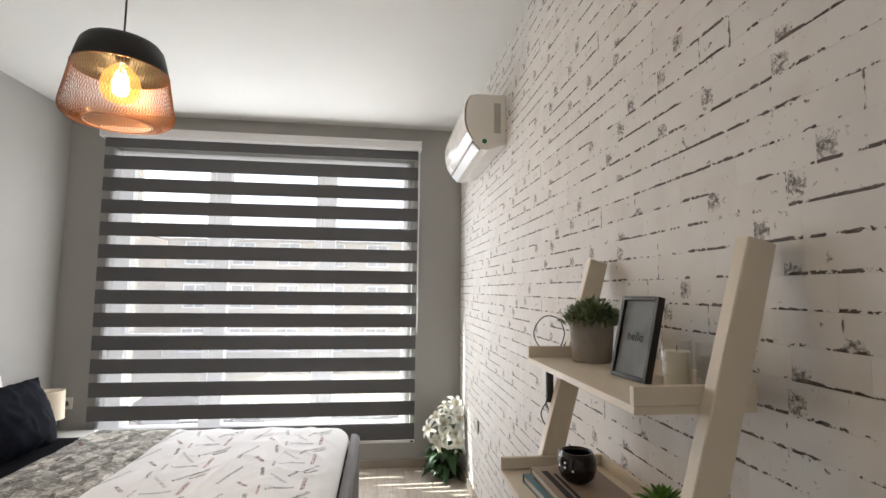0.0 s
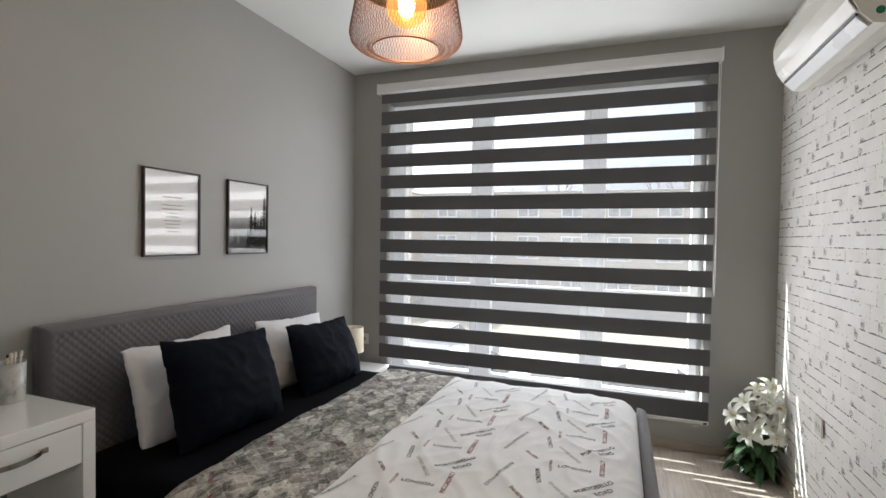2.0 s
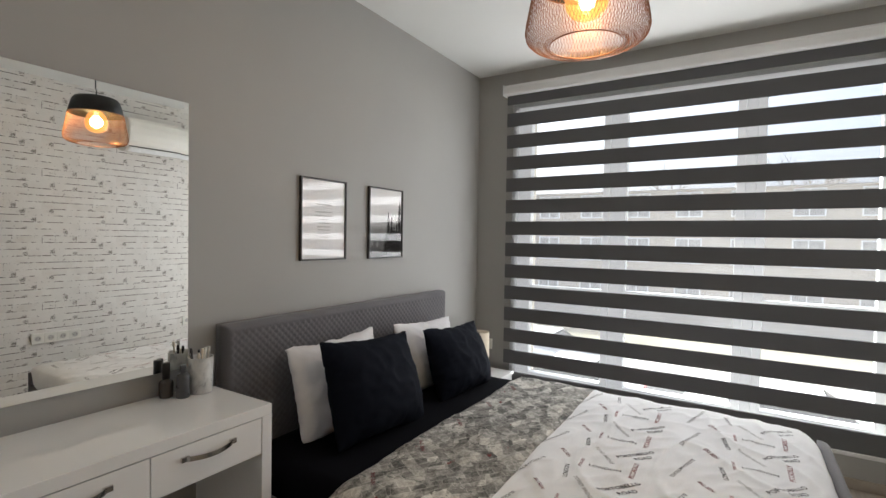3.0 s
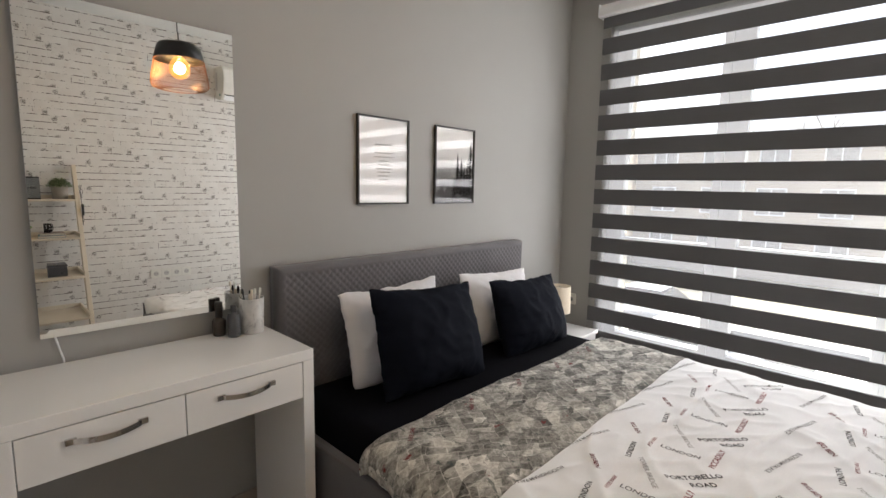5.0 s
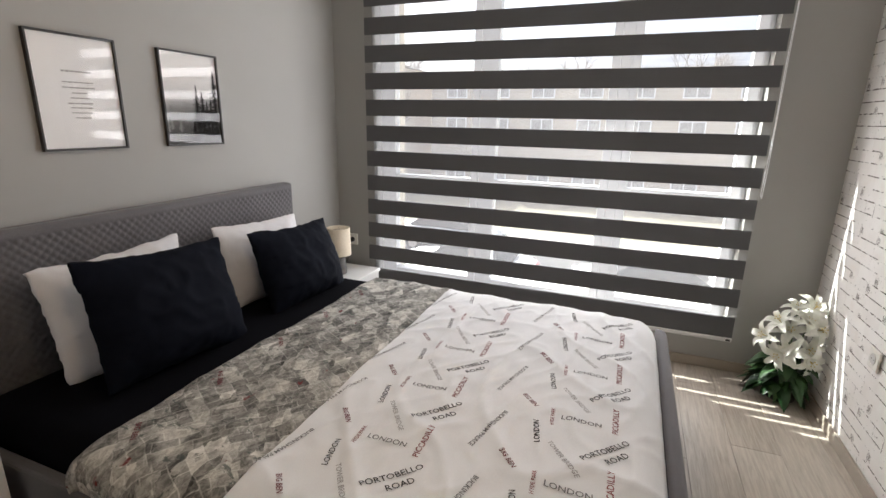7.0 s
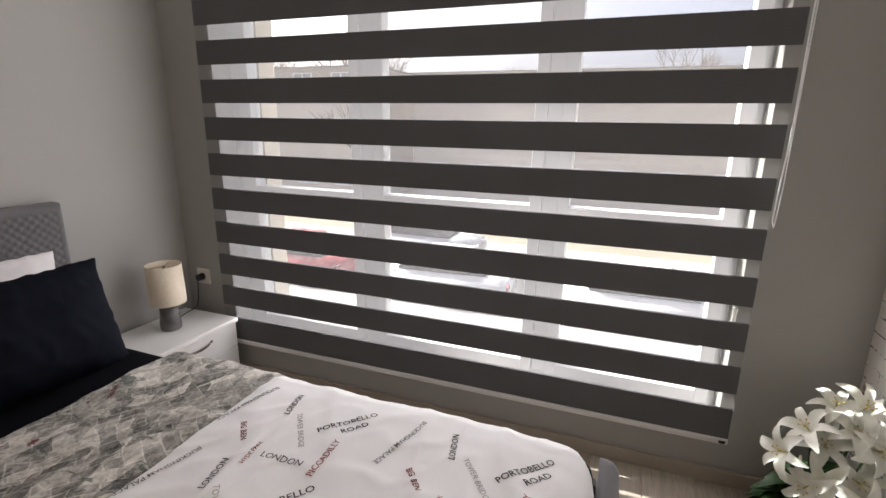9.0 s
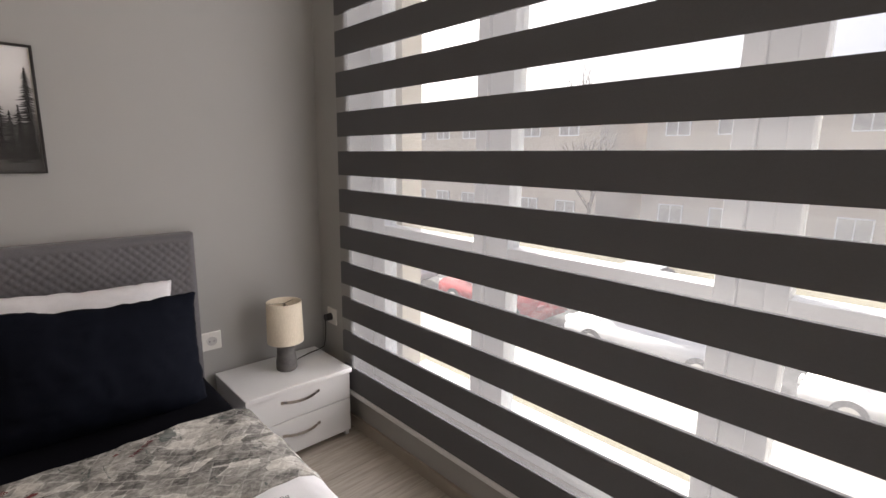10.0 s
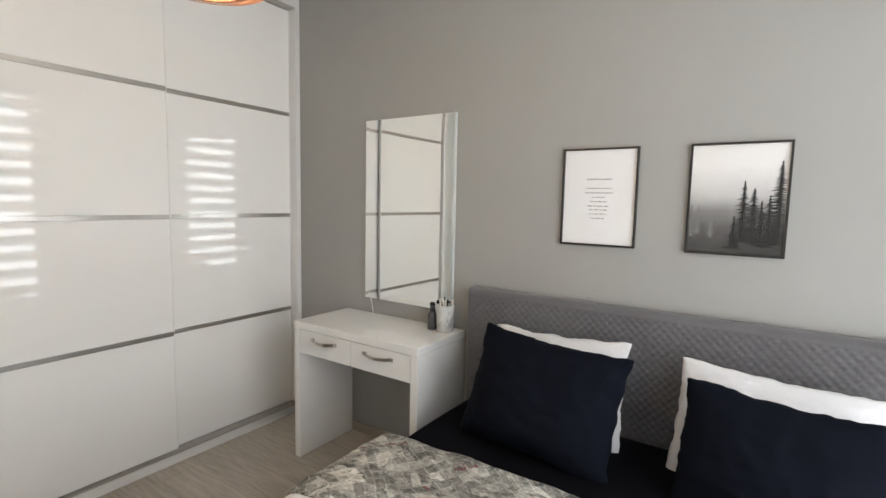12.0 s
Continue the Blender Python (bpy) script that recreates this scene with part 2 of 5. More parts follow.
M_BRICK = brick_paint("white_painted_brick")
M_MORTAR = mottled("whitewashed_joint", (0.66, 0.635, 0.60), 0.8, 0.08, 4, 120, 0.001, 0.4)


def newsprint():
    """Grey collage of small pictures and columns of type on the reverse of the duvet."""
    m = Nodes("collage_print_cotton", (0.4, 0.39, 0.37), 0.9, spec=0.2)

    def cells(scale, turn, stretch=(1, 0.7, 0.8)):
        v = m.n.new("ShaderNodeTexVoronoi")
        v.distance = "CHEBYCHEV"
        v.inputs["Scale"].default_value = scale
        v.inputs["Randomness"].default_value = 0.85
        m.l.new(m.coords(stretch, (0, 0, turn)), v.inputs["Vector"])
        s = m.n.new("ShaderNodeSeparateColor")
        m.l.new(v.outputs["Color"], s.inputs[0])
        return s.outputs

    def steps(fac, tones):
        r = m.n.new("ShaderNodeValToRGB")
        r.color_ramp.interpolation = "CONSTANT"
        e = r.color_ramp.elements
        while len(e) < len(tones):
            e.new(0.5)
        for k, (el, t) in enumerate(zip(e, tones)):
            el.position, el.color = k / len(tones), (t, t * 0.975, t * 0.92, 1)
        m.l.new(fac, r.inputs[0])
        return r.outputs[0]

    big, mid, small = cells(19, 0.95), cells(27, 0.75, (1, 0.5, 0.8)), cells(62, 0.8)
    stone = steps(big[0], (0.12, 0.32, 0.19, 0.25, 0.52, 0.16, 0.38))
    leaf = steps(mid[0], (0.08, 0.58, 0.27, 0.70, 0.14, 0.48, 0.33))
    c = m.mix(m.mask(m.noise(7, 3, (1, 0.8, 1)), 0.44, 0.54), stone, leaf)
    c = m.mix(0.16, c, steps(small[0], (0.10, 0.60, 0.30, 0.72, 0.2)))
    c = m.mix(0.24, c, m.ramp(m.noise(70, 4, (1, 0.7, 1), 0.7, 0.8), [(0.42, (0.07, 0.065, 0.06)), (0.58, (0.66, 0.65, 0.62))]))

    def lines(scale, turn, wide, amount, c):
        e = m.n.new("ShaderNodeTexVoronoi")
        e.feature = "DISTANCE_TO_EDGE"
        e.inputs["Scale"].default_value = scale
        m.l.new(m.coords((1, 0.7, 0.8), (0, 0, turn)), e.inputs["Vector"])
        line = m.math("SUBTRACT", 1.0, m.mask(e.outputs["Distance"], wide * 0.5, wide))
        gaps = m.mask(m.noise(9, 3), 0.36, 0.48)
        return m.mix(m.math("MULTIPLY", m.math("MULTIPLY", line, gaps), amount), c, (0.72, 0.71, 0.68))

    def blocks(turn, wide, tall, c, amount):
        """Oblong pictures laid in rows, with pale gaps between them."""
        b = m.n.new("ShaderNodeTexBrick")
        b.inputs["Scale"].default_value = 1.0
        b.inputs["Brick Width"].default_value, b.inputs["Row Height"].default_value = wide, tall
        b.inputs["Mortar Size"].default_value, b.inputs["Mortar Smooth"].default_value = 0.0022, 0.3
        b.inputs["Color1"].default_value, b.inputs["Color2"].default_value = (0.035, 0.034, 0.032, 1), (0.72, 0.70, 0.65, 1)
        b.inputs["Mortar"].default_value = (0.72, 0.71, 0.67, 1)
        warp = m.n.new("ShaderNodeVectorMath")
        warp.operation = "ADD"
        w = m.n.new("ShaderNodeTexNoise")
        w.inputs["Scale"].default_value = 9.0
        m.l.new(m.coords(), w.inputs["Vector"])
        shift = m.n.new("ShaderNodeVectorMath")
        shift.operation = "SCALE"
        shift.inputs["Scale"].default_value = 0.03
        m.l.new(w.outputs["Color"], shift.inputs[0])
        m.l.new(m.coords((1, 1, 1), (0, 0, turn)), warp.inputs[0])
        m.l.new(shift.outputs[0], warp.inputs[1])
        m.l.new(warp.outputs[0], b.inputs["Vector"])
        fac = m.math("MAXIMUM", m.math("MULTIPLY", b.outputs["Fac"], 0.27), amount)
        return m.mix(fac, c, b.outputs["Color"])

    one, two = blocks(0.55, 0.082, 0.044, c, 0.27), blocks(-0.9, 0.060, 0.034, c, 0.25)
    c = m.mix(m.mask(m.noise(8, 2), 0.47, 0.52), one, two)
    c = lines(19, 0.4, 0.03, 0.12, c)
    c = m.mix(0.6, c, c, "OVERLAY")
    smudge = m.mask(m.noise(24, 5, (0.6, 1, 1), 0.7, 1.0), 0.60, 0.64)
    c = m.mix(m.math("MULTIPLY", smudge, 0.75), c, (0.06, 0.08, 0.075))
    red = m.mask(m.noise(16, 3, (1, 0.5, 1)), 0.67, 0.70)
    m.color(m.mix(m.math("MULTIPLY", red, m.mask(mid[2], 0.55, 0.6)), c, (0.16, 0.04, 0.04)))
    m.bump(m.noise(300, 2), 0.0004, 0.4)
    return m.mat


M_PRINT = newsprint()


def ink(name, c):
    return mottled(name, c, 0.9, 0.15, 40, 300, 0.0001, 0.1, spec=0.1)


M_INK = {"black": ink("black_ink", (0.06, 0.058, 0.06)), "grey": ink("grey_ink", (0.19, 0.187, 0.19)), "pale": ink("pale_ink", (0.40, 0.385, 0.38)), "red": ink("red_ink", (0.26, 0.08, 0.085)), "maroon": ink("maroon_ink", (0.15, 0.022, 0.032))}


def glowing(name, color, power):
    m = Nodes(name, color, 0.5)
    m.set("Emission Color", (*color, 1))
    m.set("Emission Strength", power)
    return m.mat


# ---- mesh helpers ----
ORIGIN = {}


def thing(name, at, label, category, group="", kind=""):
    """An Empty at a thing's base, which its parts hang under."""
    ob = new(name)
    ob.location, ob.empty_display_size = at, 0.1
    ORIGIN[ob] = Vector(at)
    return tagged(ob, label, category, group, kind)


def link_mesh(name, bm, material, smooth=False):
    me = bpy.data.meshes.new(name)
    bm.to_mesh(me)
    bm.free()
    for m in material if isinstance(material, (list, tuple)) else [material]:
        me.materials.append(m)
    if smooth:
        for p in me.polygons:
            p.use_smooth = True
    return new(name, me)


def part(name, bm, material, parent, label="", smooth=False, kind=""):
    """A bmesh in world places, as one mesh under a thing or a part."""
    o = ORIGIN[parent]
    bmesh.ops.translate(bm, verts=bm.verts, vec=-o)
    ob = link_mesh(name, bm, material, smooth)
    ob.parent = parent
    ORIGIN[ob] = o
    return tagged(ob, label, kind=kind)


def whole(name, bm, material, label, category, smooth=False, kind="", at=None):
    """A thing that is one mesh, with its origin at its base."""
    xs = [v.co for v in bm.verts]
    o = Vector(at) if at else Vector((sum(c.x for c in xs) / len(xs), sum(c.y for c in xs) / len(xs), min(c.z for c in xs)))
    bmesh.ops.translate(bm, verts=bm.verts, vec=-o)
    ob = link_mesh(name, bm, material, smooth)
    ob.location = o
    ORIGIN[ob] = o
    return tagged(ob, label, category, kind=kind)


def box(bm, x0, x1, y0, y1, z0, z1, bevel=0.0, seg=2, turn=None):
    m = Matrix.Translation(((x0 + x1) / 2, (y0 + y1) / 2, (z0 + z1) / 2)) @ Matrix.Diagonal((x1 - x0, y1 - y0, z1 - z0, 1))
    vs = bmesh.ops.create_cube(bm, size=1, matrix=m)["verts"]
    if bevel:
        es = list({e for v in vs for e in v.link_edges})
        r = bmesh.ops.bevel(bm, geom=es, offset=bevel, segments=seg, affect="EDGES", profile=0.5)
        vs = r["verts"]
    if turn is not None:
        bmesh.ops.transform(bm, matrix=turn, verts=vs)
    return bm


def boxes(*rows, bevel=0.0):
    bm = bmesh.new()
    for r in rows:
        box(bm, *r, bevel=bevel)
    return bm


def rod(bm, a, b, r0, r1=None, seg=10, caps=True):
    a, b = Vector(a), Vector(b)
    m = Matrix.Translation((a + b) / 2) @ (b - a).to_track_quat("Z", "Y").to_matrix().to_4x4()
    bmesh.ops.create_cone(bm, cap_ends=caps, segments=seg, radius1=r0, radius2=r0 if r1 is None else r1, depth=(b - a).length, matrix=m)
    return bm


def tube(bm, pts, r, seg=8, closed=False):
    """A round wire along points."""
    pts = [Vector(p) for p in pts]
    n, rings = len(pts), []
    side = None
    for i, p in enumerate(pts):
        d = (pts[(i + 1) % n] - pts[i - 1]) if closed else pts[min(i + 1, n - 1)] - pts[max(i - 1, 0)]
        d.normalize()
        if side is None:
            side = d.orthogonal().normalized()
        side = (side - d * side.dot(d)).normalized()
        up = d.cross(side)
        rings.append([bm.verts.new(p + r * (math.cos(a) * side + math.sin(a) * up)) for a in (2 * math.pi * k / seg for k in range(seg))])
    for i in range(n if closed else n - 1):
        A, B = rings[i], rings[(i + 1) % n]
        for k in range(seg):
            bm.faces.new((A[k], A[(k + 1) % seg], B[(k + 1) % seg], B[k]))
    if not closed:
        bm.faces.new(rings[0][::-1])
        bm.faces.new(rings[-1])
    return bm


def lathe(bm, profile, at, seg=32):
    """A turned shape: rows of radius and height round an upright axis."""
    at, rings = Vector(at), []
    for r, z in profile:
        if r < 1e-5:
            rings.append([bm.verts.new(at + Vector((0, 0, z)))])
        else:
            rings.append([bm.verts.new(at + Vector((r * math.cos(2 * math.pi * k / seg), r * math.sin(2 * math.pi * k / seg), z))) for k in range(seg)])
    for A, B in zip(rings, rings[1:]):
        for k in range(seg):
            j = (k + 1) % seg
            q = [A[k % len(A)], A[j % len(A)], B[j % len(B)], B[k % len(B)]]
            q = list(dict.fromkeys(q))
            if len(q) > 2:
                bm.faces.new(q)
    return bm


def sheet(bm, f, nu, nv):
    """A surface from f(u, v), u and v from 0 to 1."""
    g = [[bm.verts.new(f(i / nu, j / nv)) for j in range(nv + 1)] for i in range(nu + 1)]
    for i in range(nu):
        for j in range(nv):
            bm.faces.new((g[i][j], g[i + 1][j], g[i + 1][j + 1], g[i][j + 1]))
    return g


def prism(bm, outline, y0, y1):
    """An outline of (x, z) drawn out along y."""
    a = [bm.verts.new((x, y0, z)) for x, z in outline]
    b = [bm.verts.new((x, y1, z)) for x, z in outline]
    n = len(a)
    for i in range(n):
        bm.faces.new((a[i], a[(i + 1) % n], b[(i + 1) % n], b[i]))
    bm.faces.new(a[::-1])
    bm.faces.new(b)
    bmesh.ops.recalc_face_normals(bm, faces=bm.faces)
    return bm


WORDS = {}


def word(text, size):
    """Vertices and faces of a flat word in the built-in font, centred."""
    if (text, size) not in WORDS:
        cu = bpy.data.curves.new("word", "FONT")
        cu.offset = size * 0.010
        cu.body, cu.size, cu.resolution_u, cu.align_x, cu.align_y = text, size, 2, "CENTER", "CENTER"
        ob = new("word", cu)
        me = bpy.data.meshes.new_from_object(ob.evaluated_get(bpy.context.evaluated_depsgraph_get()))
        WORDS[text, size] = [v.co.copy() for v in me.vertices], [tuple(p.vertices) for p in me.polygons]
        bpy.data.objects.remove(ob)
        bpy.data.meshes.remove(me)
        bpy.data.curves.remove(cu)
    return WORDS[text, size]


def lay_word(bm, text, size, place):
    """Adds a word to a bmesh, each vertex put where place(x, y) says."""
    vs, fs = word(text, size)
    made = [bm.verts.new(place(v.x, v.y)) for v in vs]
    for f in fs:
        bm.faces.new([made[i] for i in f])

# ---- the room's shell ----
W, CEIL, BACK = 2.945, 2.65, -4.25
OX0, OX1, OZ0, OZ1 = 0.30, 2.555, 0.235, 2.40


def structure(name, bm, material, label):
    return tagged(link_mesh(name, bm, material), label, kind="structure")


structure("wall_west", boxes((-0.2, 0, BACK - 0.2, 0.25, 0, CEIL)), M_WALL, "warm grey painted wall behind the bed")
structure("wall_north", boxes((0, OX0, 0, 0.25, 0, CEIL), (OX1, W, 0, 0.25, 0, CEIL), (OX0, OX1, 0, 0.25, 0, OZ0), (OX0, OX1, 0, 0.25, OZ1, CEIL)), M_WALL, "warm grey painted wall round the window")
# closing wall out of view, made white to bounce fill into the room
structure("wall_south", boxes((0, W, BACK - 0.2, BACK, 0, CEIL)), M_CEIL, "unseen closing wall behind the wardrobe, white to bounce light")
wall_east = structure("wall_east", boxes((W, W + 0.2, BACK - 0.2, 0.25, 0, CEIL)), M_MORTAR, "white brick-patterned wall with dark broken joints")
ORIGIN[wall_east] = Vector((0, 0, 0))
structure("ceiling", boxes((-0.2, W + 0.2, BACK - 0.2, 0.25, CEIL, CEIL + 0.2)), M_CEIL, "plain white painted ceiling")
floor = structure("floor", boxes((-0.2, W + 0.2, BACK - 0.2, 0.25, -0.2, -0.008)), M_UNDER, "pale grey-brown oak laminate floor")
ORIGIN[floor] = Vector((0, 0, 0))


def skirting(x0, x1, y0, y1):
    structure("baseboard", boxes((x0, x1, y0, y1, 0, 0.06), bevel=0.003), M_SKIRT, "grey-brown wooden baseboard")


skirting(0.0005, 0.014, -3.60, -0.014)
skirting(0.0145, W - 0.0145, -0.014, -0.0005)
skirting(W - 0.016, W - 0.0035, BACK + 0.02, -0.0145)

M_OUTER = mottled("cream_outer_render", (0.62, 0.55, 0.44), 0.9, 0.08, 3, 90, 0.002, 0.5)
structure("outer_wall", boxes((-0.2, OX0 + 0.055, 0.251, 0.37, -3.6, 2.85), (OX1 - 0.035, W + 0.2, 0.251, 0.37, -3.6, 2.85), (OX0 + 0.055, OX1 - 0.035, 0.251, 0.37, -3.6, OZ0 - 0.03), (OX0 + 0.055, OX1 - 0.035, 0.251, 0.37, OZ1, 2.85)), M_OUTER, "cream rendered outer face of the house")

# ---- window ----
win = thing("window_1", (1.48, 0.15, OZ0), "white plastic three-part window with a low transom", "window", kind="structure")
FY0, FY1 = 0.115, 0.185
part("window_frame", boxes((OX0, 0.365, FY0, FY1, OZ0, OZ1), (2.53, OX1, FY0, FY1, OZ0, OZ1), (0.365, 2.53, FY0, FY1, OZ1 - 0.075, OZ1), (0.365, 2.53, FY0, FY1, OZ0, OZ0 + 0.03), bevel=0.004), M_PVC, win)
for x0, x1 in ((1.015, 1.08), (1.835, 1.895)):
    part("mullion", boxes((x0, x1, FY0, FY1, OZ0 + 0.0305, OZ1 - 0.0755), bevel=0.004), M_PVC, win)
for x0, x1 in ((0.3655, 1.0145), (1.0805, 1.8345), (1.8955, 2.5295)):
    a, z0, z1 = 0.048, OZ0 + 0.0305, OZ1 - 0.0755
    sash = part("sash", boxes((x0, x0 + a, 0.10, 0.17, z0, z1), (x1 - a, x1, 0.10, 0.17, z0, z1), (x0 + a, x1 - a, 0.10, 0.17, z0, z0 + a), (x0 + a, x1 - a, 0.10, 0.17, z1 - a, z1), (x0 + a, x1 - a, 0.10, 0.17, 0.93, 1.0), bevel=0.003), M_PVC, win)
    for p0, p1 in ((z0 + a, 0.93), (1.0, z1 - a)):
        g = part("pane", boxes((x0 + a, x1 - a, 0.134, 0.14, p0, p1)), M_GLASS, sash)
        g.visible_shadow = False
part("window_sill", boxes((OX0 + 0.056, OX1 - 0.036, 0.186, 0.41, OZ0 - 0.03, OZ0 + 0.012), bevel=0.003), M_PVC, win)

# ---- day-and-night blind ----
BX0, BX1, BY = 0.268, 2.588, -0.03
blind = thing("zebra_blind", (1.44, BY, 0.19), "dark grey and sheer striped roller blind, half open", "blind")
cas = bmesh.new()
prism(cas, [(0, 0), (0.075, 0), (0.082, 0.01), (0.082, 0.055), (0.07, 0.075), (0, 0.075)], 0, 1)
bmesh.ops.transform(cas, verts=cas.verts, matrix=Matrix(((0, BX1 - BX0 + 0.03, 0, BX0 - 0.015), (-1, 0, 0, -0.004), (0, 0, 1, 2.455), (0, 0, 0, 1))))
bmesh.ops.recalc_face_normals(cas, faces=cas.faces)
cassette = part("cassette", cas, M_BAR, blind, "pale grey aluminium cassette")
for x in (BX0 - 0.019, BX1 + 0.019):
    part("end_cap", boxes((x - 0.004, x + 0.004, -0.088, -0.002, 2.452, 2.533), bevel=0.002), M_PVC, cassette)


def cloth(z0, z1, y, mat, name):
    """A slack strip of blind fabric, a little bowed."""
    bm = bmesh.new()
    sheet(bm, lambda u, v: Vector((BX0 + (BX1 - BX0) * u, y(z0 + (z1 - z0) * v) + 0.0015 * noise.noise((u * 3, z0 * 2, 1)), z0 + (z1 - z0) * v)), 24, 1)
    return part(name, bm, mat, blind, smooth=True)


GAP, PITCH, TOP = 0.063, 0.1655, 2.384


def front(z):
    """The front layer hangs from the roller, a little in towards the wall."""
    return -0.041 - 0.006 * (z - 0.2) / 2.3


def back(z):
    """The rear layer runs from the roller's back down to the bottom bar."""
    return front(z) + 0.0085 + 0.005 * (z - 0.2) / 2.3


cloth(TOP, 2.4545, front, M_STRIPE, "dark_stripe")
for k in range(13):
    t = TOP - PITCH * k
    cloth(t - GAP, t, front, M_SHEER, "sheer_stripe")
    low = t - PITCH if k < 12 else 0.216
    cloth(low, t - GAP, front, M_STRIPE, "dark_stripe")
    cloth(low + 0.002, t - GAP + 0.001, back, M_STRIPE, "dark_stripe")
bar = bmesh.new()
box(bar, BX0 - 0.002, BX1 + 0.002, BY - 0.018, BY + 0.008, 0.192, 0.2155, 0.006)
bar = part("bottom_bar", bar, M_BAR, blind, "white bottom bar")
part("end_plug", boxes((BX1 - 0.03, BX1 - 0.008, BY - 0.0205, BY - 0.0182, 0.198, 0.210), bevel=0.001), M_DARK, bar)
chain = bmesh.new()
loop = [(BX1 + 0.006, -0.052, 2.45)] + [(BX1 + 0.006 - 0.002 * math.sin(i), -0.058 - 0.012 * math.sin(math.pi * i / 14), 2.45 - 1.42 * i / 14) for i in range(1, 15)]
loop += [(BX1 + 0.008, -0.066, 1.012), (BX1 + 0.008, -0.074, 1.03)] + [(BX1 + 0.010, -0.082 + 0.012 * math.sin(math.pi * i / 14), 1.03 + 1.42 * i / 14) for i in range(1, 15)]
tube(chain, loop, 0.0022, 6)
part("pull_chain", chain, M_PVC, blind, "white looped pull chain", smooth=True)

# ---- bed ----
bed = thing("bed", (1.1, -1.45, 0), "grey upholstered double bed with quilted headboard", "bed")


def quilted(y0, y1, z0, z1, xf, way, edge, deep=0.0065, step=0.005, border=0.022):
    """A padded panel facing along x, with a lozenge quilting on its face and rounded edges."""
    bm = bmesh.new()
    r = 0.036

    def f(u, v):
        y, z = y0 + (y1 - y0) * u, z0 + (z1 - z0) * v
        d = min(y - y0, y1 - y, z1 - z)
        round_off = r - math.sqrt(max(0, r * r - (r - d) ** 2)) if d < r else 0
        p = 0.034
        q = abs(math.sin(math.pi * (y / p + z / p * 1.0)) * math.sin(math.pi * (y / p - z / p * 1.0))) ** 0.6
        k = min(1, max(0, (d - border) / 0.012))
        return Vector((xf - way * (round_off + k * deep * (1 - q)), y, z))

    nu, nv = int((y1 - y0) / step), int((z1 - z0) / step)
    g = sheet(bm, f, nu, nv)
    back = xf - way * edge
    rim = [g[i][0] for i in range(nu + 1)] + [g[nu][j] for j in range(1, nv + 1)] + [g[i][nv] for i in range(nu - 1, -1, -1)] + [g[0][j] for j in range(nv - 1, 0, -1)]
    twin = [bm.verts.new((back, v.co.y, v.co.z)) for v in rim]
    for i in range(len(rim)):
        j = (i + 1) % len(rim)
        bm.faces.new((rim[i], rim[j], twin[j], twin[i]))
    bm.faces.new(twin)
    bmesh.ops.recalc_face_normals(bm, faces=bm.faces)
    return bm


part("headboard", quilted(-2.29, -0.60, 0.0, 0.992, 0.088, 1, 0.075), M_GREYFAB, bed, "grey fabric headboard quilted in small lozenges", True)
part("footboard", quilted(-2.29, -0.62, 0.02, 0.435, 2.205, 1, 0.055, border=0.03), M_GREYFAB, bed, "grey quilted footboard", True)
for y0, y1 in ((-2.292, -2.252), (-0.652, -0.612)):
    part("side_rail", boxes((0.089, 2.149, y0, y1, 0.02, 0.365), bevel=0.01), M_GREYFAB, bed)
part("slatted_base", boxes((0.089, 2.149, -2.2515, -0.6525, 0.10, 0.20)), M_DARK, bed)

mattress = bmesh.new()
box(mattress, 0.092, 2.14, -2.25, -0.655, 0.2005, 0.482, 0.06, 4)
bmesh.ops.subdivide_edges(mattress, edges=[e for e in mattress.edges if e.calc_length() > 0.5], cuts=24, use_grid_fill=True)
for v in mattress.verts:
    if v.co.z > 0.45:
        v.co.z += 0.005 * noise.noise(v.co * 5)
mat_ob = thing("mattress", (1.11, -1.45, 0.2), "mattress in a black cotton fitted sheet", "mattress")
part("fitted_sheet", mattress, M_SHEET, mat_ob, smooth=True)
part("core", boxes((0.10, 2.13, -2.24, -0.665, 0.21, 0.46), bevel=0.03), M_PILLOW, mat_ob)

# duvet: one cloth over the mattress, its head end turned back
def crease(x, y):
    n1 = noise.noise((x * 2.2, y * 1.6, 3)) * 0.010
    n2 = (1 - abs(noise.noise((x * 4.0 + 2 + y, y * 2.2, 7)))) ** 8 * 0.009
    n3 = (1 - abs(noise.noise((x * 9 - y * 3, y * 6 + 1, 4)))) ** 7 * 0.0045
    return n1 + n2 + n3 + noise.noise((x * 14, y * 11, 1)) * 0.0026


SECTION = [(-2.318, 0.392), (-2.319, 0.425), (-2.312, 0.455), (-2.29, 0.482), (-2.25, 0.497), (-2.19, 0.503), (-0.76, 0.503), (-0.70, 0.497), (-0.66, 0.482), (-0.636, 0.455), (-0.628, 0.42), (-0.628, 0.385)]
RUN = [0.0]
for (ya, za), (yb, zb) in zip(SECTION, SECTION[1:]):
    RUN.append(RUN[-1] + math.hypot(yb - ya, zb - za))


def section(v):
    s = v * RUN[-1]
    for i in range(len(RUN) - 1):
        if s <= RUN[i + 1] + 1e-9:
            k = (s - RUN[i]) / (RUN[i + 1] - RUN[i])
            return SECTION[i][0] + k * (SECTION[i + 1][0] - SECTION[i][0]), SECTION[i][1] + k * (SECTION[i + 1][1] - SECTION[i][1])
    return SECTION[-1]


FOOT = 2.145


